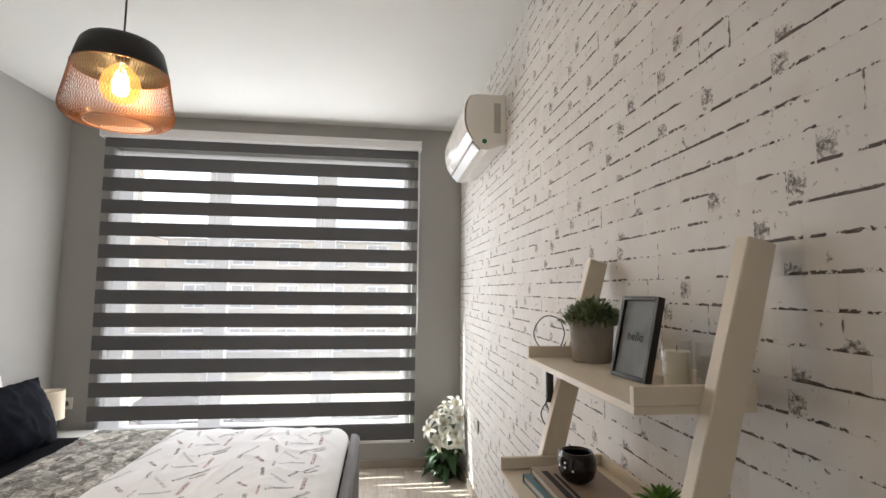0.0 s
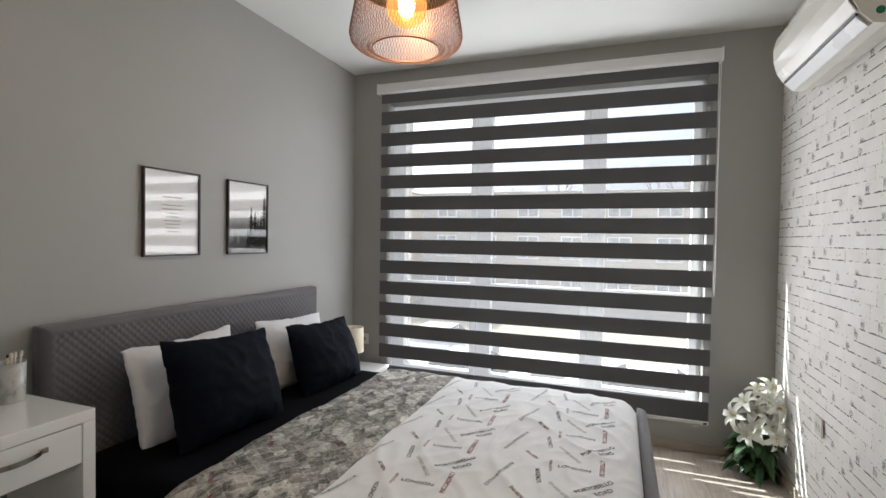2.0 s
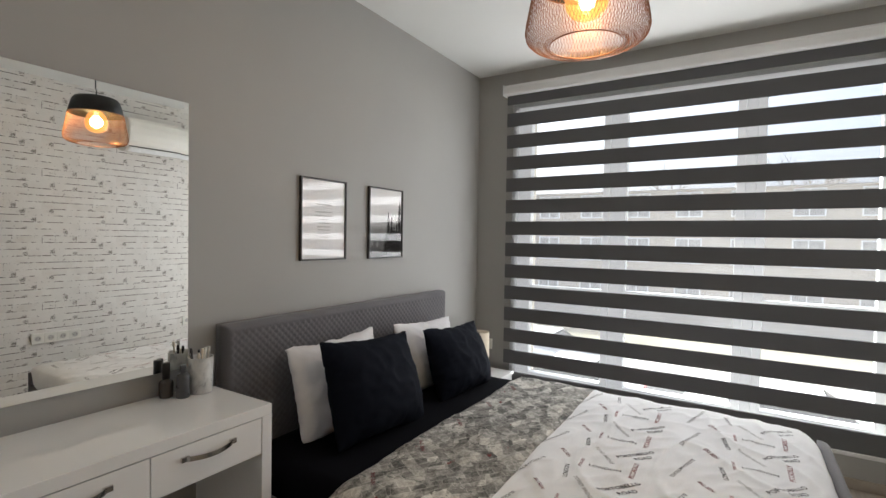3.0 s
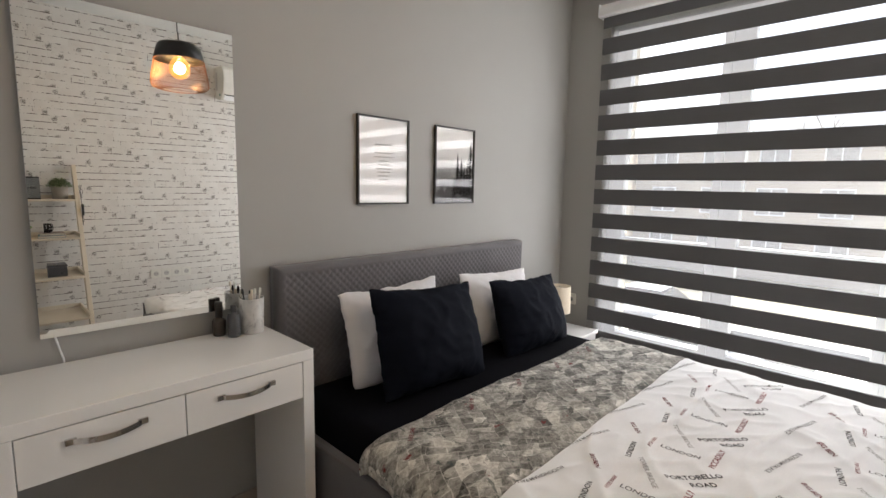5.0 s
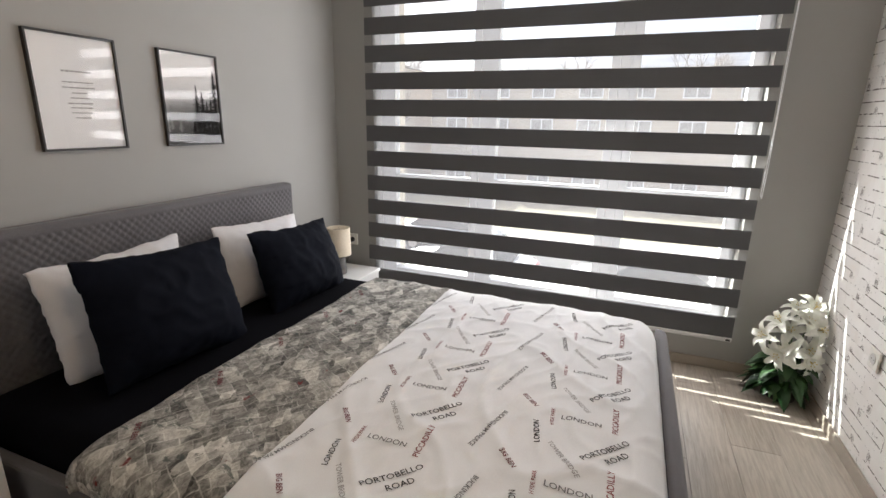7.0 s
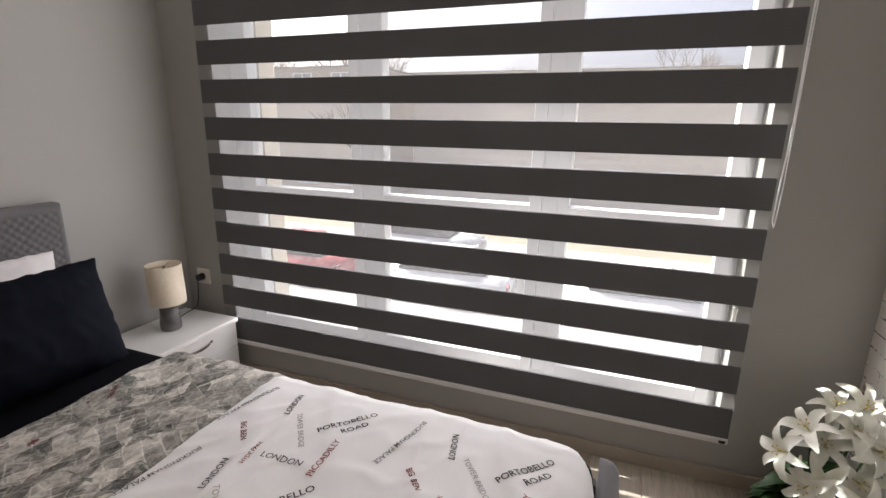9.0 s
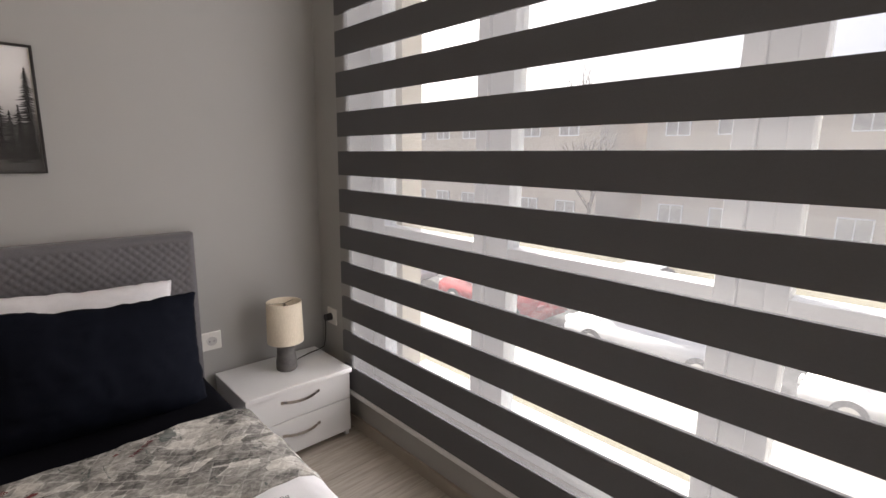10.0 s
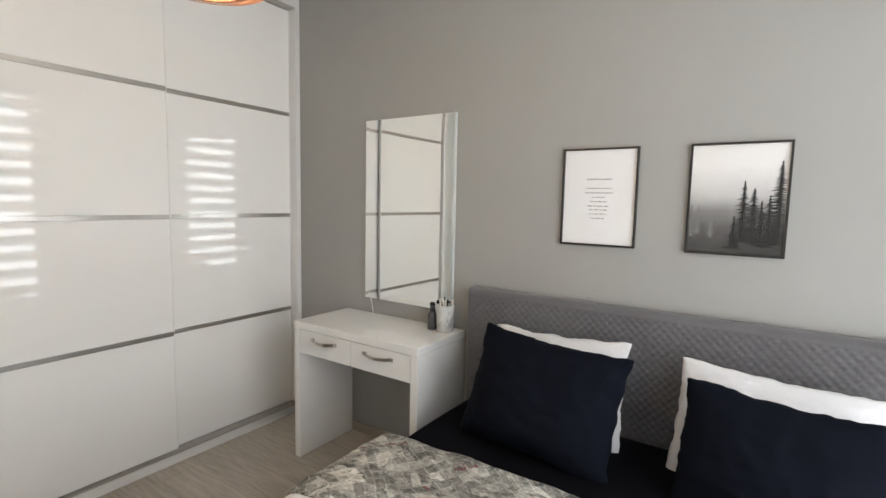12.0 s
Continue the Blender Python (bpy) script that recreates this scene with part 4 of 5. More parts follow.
# ---- wardrobe ----
ward = thing("wardrobe", (0.83, -3.9, 0), "white high-gloss sliding-door wardrobe with steel strips", "wardrobe")
VX, VY = 1.66, -3.60
for name, *span in (("side_panel", 0.002, 0.035, BACK + 0.004, VY, 0, 2.64), ("side_panel", VX - 0.035, VX, BACK + 0.004, VY, 0, 2.64), ("top_panel", 0.0352, VX - 0.0352, BACK + 0.004, VY, 2.585, 2.64), ("plinth", 0.0352, VX - 0.0352, BACK + 0.004, VY, 0, 0.05), ("back_panel", 0.0352, VX - 0.0352, BACK + 0.004, BACK + 0.016, 0.0502, 2.5848)):
    part(name, boxes(tuple(span), bevel=0.002), M_WHITE, ward)
part("shelf_board", boxes((0.036, VX - 0.036, BACK + 0.017, -3.74, 1.9, 1.92)), M_WHITE, ward)
part("bottom_track", boxes((0.0355, VX - 0.0355, -3.70, -3.602, 0.0505, 0.058)), M_ALU, ward)
part("top_track", boxes((0.0355, VX - 0.0355, -3.70, -3.602, 2.578, 2.5845)), M_ALU, ward)
for x0, x1, y in ((0.038, 0.86, -3.662), (0.815, VX - 0.038, -3.630)):
    d = part("sliding_door", boxes((x0, x1, y - 0.018, y - 0.004, 0.06, 2.576)), M_WHITE, ward)
    zs = (0.062, 0.694, 1.305, 1.943, 2.574)
    for za, zb in zip(zs, zs[1:]):
        part("panel", boxes((x0, x1, y - 0.0038, y, za + (0.012 if za > 0.1 else 0), zb - (0.012 if zb < 2.5 else 0)), bevel=0.001), M_LACQUER, d)
    for z in zs[1:-1]:
        part("strip", boxes((x0, x1, y - 0.0038, y + 0.002, z - 0.0115, z + 0.0115), bevel=0.001), M_ALU, d, "satin steel strip")
    part("edge_profile", boxes((x0 - 0.004 if x0 > 0.1 else x0 - 0.002, x0 - 0.0005, y - 0.018, y + 0.001, 0.06, 2.576)), M_LACQUER, d)

# ---- air conditioner ----
ac = thing("air_conditioner", (W - 0.1, -1.04, 2.07), "white wall-mounted split air conditioner on the brick wall", "air conditioner")
AY0, AY1 = -1.44, -0.655
side_outline = [(0.004, 2.10), (0.004, 2.362), (0.150, 2.362), (0.185, 2.356), (0.205, 2.33), (0.217, 2.28), (0.215, 2.22), (0.200, 2.165), (0.172, 2.115), (0.135, 2.078), (0.098, 2.072)]
part("body", prism(bmesh.new(), [(W - d * 0.965, z) for d, z in side_outline], AY0 + 0.004, AY1 - 0.004), M_PLASTIC, ac)
for y0, y1 in ((AY0, AY0 + 0.0038), (AY1 - 0.0038, AY1)):
    part("end_cap", prism(bmesh.new(), [(W - d * 0.98, 2.215 + (z - 2.215) * 1.012) for d, z in side_outline], y0, y1), M_PLASTIC, ac)
bm = bmesh.new()
arc = [(0.150, 2.364), (0.188, 2.359), (0.209, 2.331), (0.2215, 2.28), (0.2195, 2.22), (0.2045, 2.163), (0.180, 2.122)]
prism(bm, [(W - d, z) for d, z in arc] + [(W - d + 0.004, z - 0.001) for d, z in arc[::-1]], AY0 + 0.006, AY1 - 0.006)
part("front_panel", bm, M_PLASTIC, ac, "glossy curved front panel")
bm = bmesh.new()
prism(bm, [(W - 0.178, 2.119), (W - 0.1745, 2.112), (W - 0.168, 2.112), (W - 0.168, 2.119)], AY0 + 0.02, AY1 - 0.02)
part("air_slot", bm, M_DARK, ac, "dark outlet slot")
bm = bmesh.new()
prism(bm, [(W - 0.172, 2.110), (W - 0.139, 2.0775), (W - 0.136, 2.0745), (W - 0.141, 2.0725), (W - 0.175, 2.106)], AY0 + 0.02, AY1 - 0.02)
part("louvre", bm, M_PVC, ac, "white outlet louvre")
bm = bmesh.new()
rod(bm, (W - 0.115, AY0 - 0.001, 2.115), (W - 0.115, AY0 - 0.0002, 2.115), 0.013, seg=24)
part("sticker", bm, mottled("green_sticker", (0.01, 0.16, 0.08), 0.4, 0.1), ac, "round green sticker")
part("side_label", boxes((W - 0.065, W - 0.03, AY0 - 0.0008, AY0 - 0.0001, 2.16, 2.32)), mottled("pale_label", (0.42, 0.40, 0.38), 0.6, 0.1), ac)

# ---- pendant lamp ----
pend = thing("pendant_lamp", (1.463, -2.17, 1.865), "black and copper wire pendant lamp, lit", "lamp")
QX, QY = 1.463, -2.17
part("ceiling_rose", lathe(bmesh.new(), [(0, 2.6495), (0.05, 2.6495), (0.05, 2.635), (0.042, 2.625), (0, 2.622)], (QX, QY, 0), 28), M_FRAME, pend, smooth=True)
bm = bmesh.new()
rod(bm, (QX, QY, 2.145), (QX, QY, 2.63), 0.0032, seg=8)
part("cord", bm, M_FRAME, pend, "black cord")
prof = [(0.0, 2.152), (0.080, 2.150), (0.106, 2.143), (0.118, 2.128), (0.126, 2.10), (0.1375, 2.052)]
inner = [(r - 0.003 if r > 0.003 else 0.0, z - 0.002) for r, z in prof[::-1]]
part("shade_top", lathe(bmesh.new(), prof + inner, (QX, QY, 0), 48), mottled("black_metal", (0.012, 0.011, 0.010), 0.45, 0.2, 10, 120), pend, "black metal dome", True)
M_COPPER = mottled("copper_wire", (0.27, 0.135, 0.075), 0.4, 0.1, 20, 200, metal=0.6)
wire_prof = [(0.1368, 2.053), (0.144, 2.01), (0.151, 1.97), (0.158, 1.932), (0.160, 1.914), (0.156, 1.898), (0.144, 1.887), (0.122, 1.880), (0.096, 1.877)]
bm = bmesh.new()
N = 104
for s in (1, -1):
    for k in range(N):
        pts = []
        for i, (r, z) in enumerate(wire_prof):
            a = 2 * math.pi * k / N + s * 0.052 * i * (1.6 if i < 4 else 0.8)
            pts.append((QX + r * math.cos(a), QY + r * math.sin(a), z))
        tube(bm, pts, 0.00062, 3)
part("wire_mesh", bm, M_COPPER, pend, "copper wire mesh", kind="stuff")
for r, z in ((0.1375, 2.051), (0.095, 1.877)):
    bm = bmesh.new()
    tube(bm, [(QX + r * math.cos(2 * math.pi * k / 48), QY + r * math.sin(2 * math.pi * k / 48), z) for k in range(48)], 0.002, 6, True)
    part("ring", bm, M_COPPER, pend, smooth=True)
part("lamp_holder", lathe(bmesh.new(), [(0, 2.145), (0.02, 2.145), (0.02, 2.09), (0.017, 2.075), (0, 2.075)], (QX, QY, 0), 20), M_FRAME, pend, smooth=True)
bulb = part("bulb", lathe(bmesh.new(), [(0.016, 2.075), (0.03, 2.063), (0.050, 2.038), (0.058, 2.005), (0.054, 1.975), (0.04, 1.955), (0.02, 1.945), (0, 1.943)], (QX, QY, 0), 28), M_AMBER, pend, "amber glass globe bulb", True)
part("filament", lathe(bmesh.new(), [(0, 2.045), (0.014, 2.04), (0.018, 2.01), (0.014, 1.975), (0, 1.97)], (QX, QY, 0), 16), glowing("filament_glow", (1.0, 0.66, 0.34), 32.0), bulb, "glowing filament", True)
glow = new("bulb_light", bpy.data.lights.new("bulb_light", "POINT"))
glow.location, glow.data.energy, glow.data.color, glow.data.shadow_soft_size = (QX, QY, 2.005), 4.6, (1.0, 0.97, 0.80), 0.03

# ---- ladder shelf ----
lad = thing("ladder_shelf", (2.72, -2.83, 0), "cream wooden ladder shelf leaning on the brick wall", "shelf")


def rail_x(z):
    return 2.889 - (1.44 - z) * 0.279


for y0, y1 in ((-3.130, -3.102), (-2.558, -2.530)):
    bm = bmesh.new()
    prism(bm, [(rail_x(0), 0), (rail_x(0) + 0.076, 0), (rail_x(1.427) + 0.052, 1.427), (rail_x(1.44), 1.44)], y0, y1)
    bmesh.ops.bevel(bm, geom=list(bm.edges), offset=0.002, segments=1, affect="EDGES")
    part("rail", bm, M_CREAM, lad)
TRAYS = ((2.708, 1.163), (2.634, 0.882), (2.556, 0.598), (2.474, 0.300))
for x, z in TRAYS:
    tray = part("tray", boxes((x, 2.915, -3.1015, -2.5585, z, z + 0.014), bevel=0.0015), M_CREAM, lad)
    for y0, y1 in ((-3.1015, -3.0895), (-2.5705, -2.5585)):
        part("end_lip", boxes((x, 2.915, y0, y1, z + 0.0142, z + 0.043), bevel=0.001), M_CREAM, tray)
    part("back_lip", boxes((2.903, 2.915, -3.089, -2.571, z + 0.0142, z + 0.043), bevel=0.001), M_CREAM, tray)


def leaf_blade(bm, base, way, length, wide, droop=0.3, n=5, fold=0.15):
    """A pointed leaf bent over by its own weight."""
    way = Vector(way).normalized()
    side = way.cross(Vector((0, 0, 1)))
    side = side.normalized() if side.length > 1e-3 else Vector((1, 0, 0))
    rows = []
    for i in range(n + 1):
        k = i / n
        p = Vector(base) + way * length * k - Vector((0, 0, droop * length * k * k))
        w = wide * math.sin(math.pi * min(1, 0.12 + 0.88 * k)) ** 0.8 * (1 if k < 1 else 0.05)
        up = side.cross(way) * fold * w
        rows.append([bm.verts.new(p - side * w / 2 + up), bm.verts.new(p), bm.verts.new(p + side * w / 2 + up)])
    for A, B in zip(rows, rows[1:]):
        for k in (0, 1):
            bm.faces.new((A[k], A[k + 1], B[k + 1], B[k]))


def greenery(name, lo, hi, rough=0.5):
    m = Nodes(name, lo, rough, spec=0.35, Subsurface_Weight=0.0)
    m.color(m.mix(m.island(), lo, hi))
    m.bump(m.noise(200, 2), 0.0005, 0.4)
    return m.mat


Z1 = 1.1775
plant = thing("potted_plant", (2.848, -2.645, Z1), "small green artificial plant in a grey pot", "plant")
C = (2.848, -2.645, Z1)
part("pot", lathe(bmesh.new(), [(0, 0.0), (0.045, 0.0), (0.047, 0.003), (0.055, 0.104), (0.052, 0.104), (0.049, 0.088), (0, 0.088)], C, 32), mottled("grey_concrete_pot", (0.30, 0.27, 0.235), 0.75, 0.12, 25, 120), plant, "matt grey-beige pot", True)
bm, rng = bmesh.new(), random.Random(2)
for k in range(900):
    a, t, q = rng.uniform(0, 6.283), rng.random(), rng.random() ** 0.5
    r = 0.076 * q * (1 - 0.35 * t)
    b = (min(C[0] + r * math.cos(a), W - 0.03), C[1] + r * math.sin(a), Z1 + 0.086 + 0.062 * t * (1 - 0.5 * q * q))
    leaf_blade(bm, b, (math.cos(a) * 0.8 * q + rng.uniform(-0.7, 0.7), math.sin(a) * 0.8 * q + rng.uniform(-0.7, 0.7), rng.uniform(0.2, 1.2)), rng.uniform(0.018, 0.038), rng.uniform(0.005, 0.009), rng.uniform(0, 0.5), 3)
for k in range(60):
    a, r = rng.uniform(0, 6.283), 0.045 * math.sqrt(rng.random())
    rod(bm, (C[0] + 0.5 * r * math.cos(a), C[1] + 0.5 * r * math.sin(a), Z1 + 0.085), (C[0] + 1.2 * r * math.cos(a), C[1] + 1.2 * r * math.sin(a), Z1 + 0.14), 0.0009, seg=4)
part("foliage", bm, greenery("plastic_grass", (0.11, 0.16, 0.065), (0.38, 0.42, 0.25)), plant, "fine green foliage", True, "stuff")

hello = thing("photo_frame", (2.82, -2.885, Z1), "small black frame with the word hello on slate", "photo frame")
tilt = Matrix.Translation((2.81, -2.885, Z1 + 0.001)) @ pose(0, 0, 0, 0, 13, 8)


def tilted(bm):
    bmesh.ops.transform(bm, verts=bm.verts, matrix=tilt)
    return bm


fw, fh = 0.056, 0.168
part("frame", tilted(boxes((0, 0.016, -fw, -fw + 0.009, 0, fh), (0, 0.016, fw - 0.009, fw, 0, fh), (0, 0.016, -fw + 0.009, fw - 0.009, 0, 0.009), (0, 0.016, -fw + 0.009, fw - 0.009, fh - 0.009, fh), bevel=0.001)), M_FRAME, hello)
slate = part("picture", tilted(boxes((0.006, 0.012, -fw + 0.009, fw - 0.009, 0.009, fh - 0.009))), mottled("slate_print", (0.24, 0.25, 0.26), 0.5, 0.3, 12, 80), hello, "slate grey picture")
bm = bmesh.new()
lay_word(bm, "hello", 0.026, lambda x, y: Vector((0.0055, -x, 0.085 + y)))
part("lettering", tilted(bm), ink("chalk_ink", (0.02, 0.02, 0.022)), slate, "dark script lettering")
g = part("pane", tilted(boxes((0.003, 0.004, -fw + 0.009, fw - 0.009, 0.009, fh - 0.009))), M_GLASS, hello)
g.visible_shadow = False
part("back_strut", tilted(boxes((0.0165, 0.02, -0.012, 0.012, 0.02, 0.14))), M_DARK, hello)


def candle(x, y, r, h, mat, label):
    ob = thing("candle_jar", (x, y, Z1), label, "candle")
    part("jar", lathe(bmesh.new(), [(0, 0.0005), (r - 0.002, 0.0005), (r, 0.003), (r, h), (r - 0.0025, h), (r - 0.0025, 0.006), (0, 0.006)], (x, y, Z1), 28), M_JAR, ob, smooth=True)
    part("wax", lathe(bmesh.new(), [(0, 0.0065), (r - 0.003, 0.0065), (r - 0.003, h * 0.78), (r - 0.005, h * 0.8), (0, h * 0.79)], (x, y, Z1), 24), mat, ob, smooth=True)
    bm = bmesh.new()
    rod(bm, (x, y, Z1 + h * 0.78), (x + 0.001, y, Z1 + h * 0.9), 0.001, seg=6)
    part("wick", bm, M_DARK, ob)
    bm = bmesh.new()
    for k in (1, 3):
        a0 = math.pi + 0.35
        for i in range(6):
            a, b = a0 - 0.12 * i, a0 - 0.12 * i - 0.08
            z = Z1 + h * 0.2 + k * h * 0.14
            q = [(a, z), (b, z), (b, z + h * 0.05), (a, z + h * 0.05)]
            bm.faces.new([bm.verts.new((x + (r + 0.0006) * math.cos(t), y + (r + 0.0006) * math.sin(t), w)) for t, w in q])
    part("label_bars", bm, M_INK["pale"], ob)


candle(2.828, -3.028, 0.024, 0.092, mottled("white_wax", (0.82, 0.78, 0.66), 0.6, 0.05), "white candle in a glass jar")
candle(2.872, -3.060, 0.026, 0.088, mottled("grey_wax", (0.5, 0.48, 0.44), 0.5, 0.1), "grey candle in a glass jar")


def book(x0, x1, y0, y1, z0, z1, cover, label, turn):
    c = Vector(((x0 + x1) / 2, (y0 + y1) / 2, z0))
    ob = thing("book", c, label, "book")
    t = Matrix.Translation(c) @ pose(0, 0, 0, 0, 0, turn) @ Matrix.Translation(-c)

    def turned(bm):
        bmesh.ops.transform(bm, verts=bm.verts, matrix=t)
        return bm

    part("pages", turned(boxes((x0 + 0.003, x1 - 0.003, y0 + 0.003, y1 - 0.002, z0 + 0.0022, z1 - 0.0022))), mottled("paper_block", (0.62, 0.58, 0.50), 0.9, 0.08, 6, 300), ob, "cream page block")
    cv = part("cover", turned(boxes((x0, x1, y0, y1, z0, z0 + 0.002), (x0, x1, y0, y1, z1 - 0.002, z1), (x0, x1, y1 - 0.0018, y1, z0 + 0.002, z1 - 0.002))), cover, ob)
    part("title_bars", turned(boxes((x0 + 0.015, x0 + 0.03, y0 + 0.02, y1 - 0.03, z1 + 0.0002, z1 + 0.0006), (x0 + 0.036, x0 + 0.044, y0 + 0.03, y1 - 0.05, z1 + 0.0002, z1 + 0.0006))), M_INK["black"], cv)


Z2 = 0.8965
book(2.675, 2.835, -2.875, -2.645, Z2, Z2 + 0.018, mottled("teal_cover", (0.10, 0.20, 0.24), 0.5, 0.15), "hardback book with a teal cover, lying flat", 4)
book(2.69, 2.84, -2.865, -2.65, Z2 + 0.0182, Z2 + 0.034, mottled("brown_cover", (0.33, 0.25, 0.19), 0.5, 0.15), "paperback with a tan cover on another book", 2)
bowl = thing("candle_bowl", (2.762, -2.75, Z2 + 0.0348), "round black candle bowl with white dots on books", "bowl")
BC = (2.762, -2.75, Z2 + 0.0348)
part("bowl", lathe(bmesh.new(), [(0, 0), (0.022, 0.0), (0.036, 0.012), (0.0425, 0.032), (0.041, 0.052), (0.034, 0.066), (0.031, 0.066), (0.037, 0.05), (0.038, 0.032), (0.03, 0.014), (0, 0.006)], BC, 36), mottled("black_glaze", (0.010, 0.008, 0.008), 0.15, 0.2), bowl, smooth=True)
for k in range(9):
    a, z = math.pi * (0.75 + 0.14 * (k % 5)), 0.03 + 0.018 * (k % 2) + 0.004 * (k % 3)
    bm = bmesh.new()
    bmesh.ops.create_icosphere(bm, subdivisions=1, radius=0.0028, matrix=Matrix.Translation((BC[0] + 0.042 * math.cos(a), BC[1] + 0.042 * math.sin(a), BC[2] + z)))
    part("dot", bm, M_PLASTIC, bowl)
suc = thing("succulent", (2.85, -2.94, Z2), "small bright green succulent in a white pot", "plant")
part("pot", lathe(bmesh.new(), [(0, 0.0005), (0.026, 0.0005), (0.031, 0.06), (0.028, 0.06), (0.027, 0.052), (0, 0.052)], (2.85, -2.94, Z2), 24), M_PLASTIC, suc, smooth=True)
bm = bmesh.new()
for k in range(46):
    a = k * 2.4
    el = 0.35 + 1.1 * (k / 46)
    leaf_blade(bm, (2.85, -2.94, Z2 + 0.052), (math.cos(a) * math.cos(el), math.sin(a) * math.cos(el), math.sin(el)), 0.064 - 0.018 * k / 46, 0.011, 0.1, 4, 0.4)
part("leaves", bm, greenery("succulent_green", (0.09, 0.22, 0.03), (0.22, 0.38, 0.06)), suc, "pointed bright green leaves", True, "stuff")

Z3 = 0.6125
bx = thing("storage_box", (2.70, -2.74, Z3), "dark grey storage box with a lid on the ladder shelf", "box")
part("body", boxes((2.63, 2.77, -2.82, -2.66, Z3 + 0.0005, Z3 + 0.072), bevel=0.006), M_SMOKE, bx)
part("lid", boxes((2.627, 2.773, -2.823, -2.657, Z3 + 0.0725, Z3 + 0.088), bevel=0.005), M_SMOKE, bx)
bottle("spray_bottle", 2.68, -2.97, Z3, [(0, 0.001), (0.02, 0.001), (0.022, 0.004), (0.022, 0.07), (0.016, 0.08), (0.009, 0.083), (0, 0.083)], [(0, 0.0835), (0.011, 0.0835), (0.011, 0.10), (0, 0.10)], M_DARK, M_DARK, "small black bottle on the ladder shelf")
cabl = thing("hanging_cable", (2.80, -2.535, 1.0), "black adapter with a looped thin cable hanging on the shelf rail", "cable")
for cz, rr, off in ((1.235, 0.048, -0.05), (1.02, 0.040, 0.022)):
    bm = bmesh.new()
    tube(bm, [(rail_x(cz) + off + 0.9 * rr * math.cos(2 * math.pi * k / 28), -2.523 + 0.004 * math.sin(k), cz + rr * math.sin(2 * math.pi * k / 28)) for k in range(28)], 0.0017, 5, True)
    part("loop", bm, M_FRAME, cabl, "thin dark wire loop", True)
bm = bmesh.new()
tube(bm, [(rail_x(1.28) + 0.03, -2.524, 1.28), (rail_x(1.2), -2.522, 1.20), (rail_x(1.12) - 0.012, -2.522, 1.12), (rail_x(1.05) - 0.010, -2.524, 1.05), (rail_x(1.02) + 0.022, -2.524, 0.985)], 0.0017, 5)
part("cable", bm, M_FRAME, cabl, smooth=True)
bm = bmesh.new()
box(bm, rail_x(1.10) - 0.022, rail_x(1.10) - 0.002, -2.528, -2.512, 1.05, 1.14, 0.005)
part("adapter", bm, M_DARK, cabl, "slim black adapter")

# ---- lilies in the corner ----
lil = thing("lily_plant", (2.812, -0.215, 0), "artificial white lilies in a dark pot in the corner", "plant")
LC = Vector((2.812, -0.215, 0))
part("pot", lathe(bmesh.new(), [(0, 0.0005), (0.06, 0.0005), (0.065, 0.005), (0.082, 0.15), (0.077, 0.15), (0.07, 0.13), (0, 0.13)], LC, 32), mottled("dark_brown_pot", (0.02, 0.016, 0.013), 0.5, 0.2), lil, "dark brown pot", True)
rng = random.Random(8)
bm = bmesh.new()
for k in range(170):
    a = rng.uniform(0, 6.283)
    r = 0.085 * math.sqrt(rng.random())
    z = rng.uniform(0.06, 0.23)
    b = LC + Vector((r * math.cos(a), r * math.sin(a), z))
    way = Vector((math.cos(a), math.sin(a), rng.uniform(-0.1, 0.7)))
    L = rng.uniform(0.07, 0.13)
    tip = b + way.normalized() * L
    if tip.x > W - 0.025 or tip.y > -0.03:
        continue
    leaf_blade(bm, b, way, L, rng.uniform(0.04, 0.062), rng.uniform(0.3, 1.1), 5, 0.2)
part("leaves", bm, greenery("lily_leaf", (0.012, 0.038, 0.010), (0.045, 0.10, 0.03), 0.4), lil, "dark green leaves", True, "stuff")
m = Nodes("white_petal", (0.78, 0.79, 0.72), 0.6, spec=0.3)
m.color(m.ramp(m.noise(30, 3), [(0.3, (0.70, 0.72, 0.62)), (0.7, (0.84, 0.84, 0.79))]))
M_PETAL = m.mat
M_STEM = greenery("lily_stem", (0.04, 0.09, 0.02), (0.06, 0.12, 0.03))
M_ANTHER = mottled("anther_yellow", (0.55, 0.42, 0.10), 0.8, 0.2, 30)
HEADS = ((-0.125, -0.04, 0.345, -1.0, -0.55, 0.35), (-0.03, -0.09, 0.30, -0.45, -1.0, 0.25), (0.055, -0.07, 0.315, 0.15, -1.0, 0.25), (-0.01, 0.00, 0.37, -0.3, -0.8, 0.8), (0.05, -0.02, 0.44, 0.0, -0.7, 0.9), (0.085, -0.06, 0.42, 0.35, -0.9, 0.45), (-0.065, -0.01, 0.42, -0.7, -0.3, 0.9), (0.015, 0.05, 0.48, -0.1, -0.4, 1.0), (0.075, 0.03, 0.50, 0.2, -0.6, 0.8), (-0.06, -0.08, 0.27, -0.8, -0.9, -0.1), (0.06, -0.10, 0.27, 0.3, -1.0, -0.1))
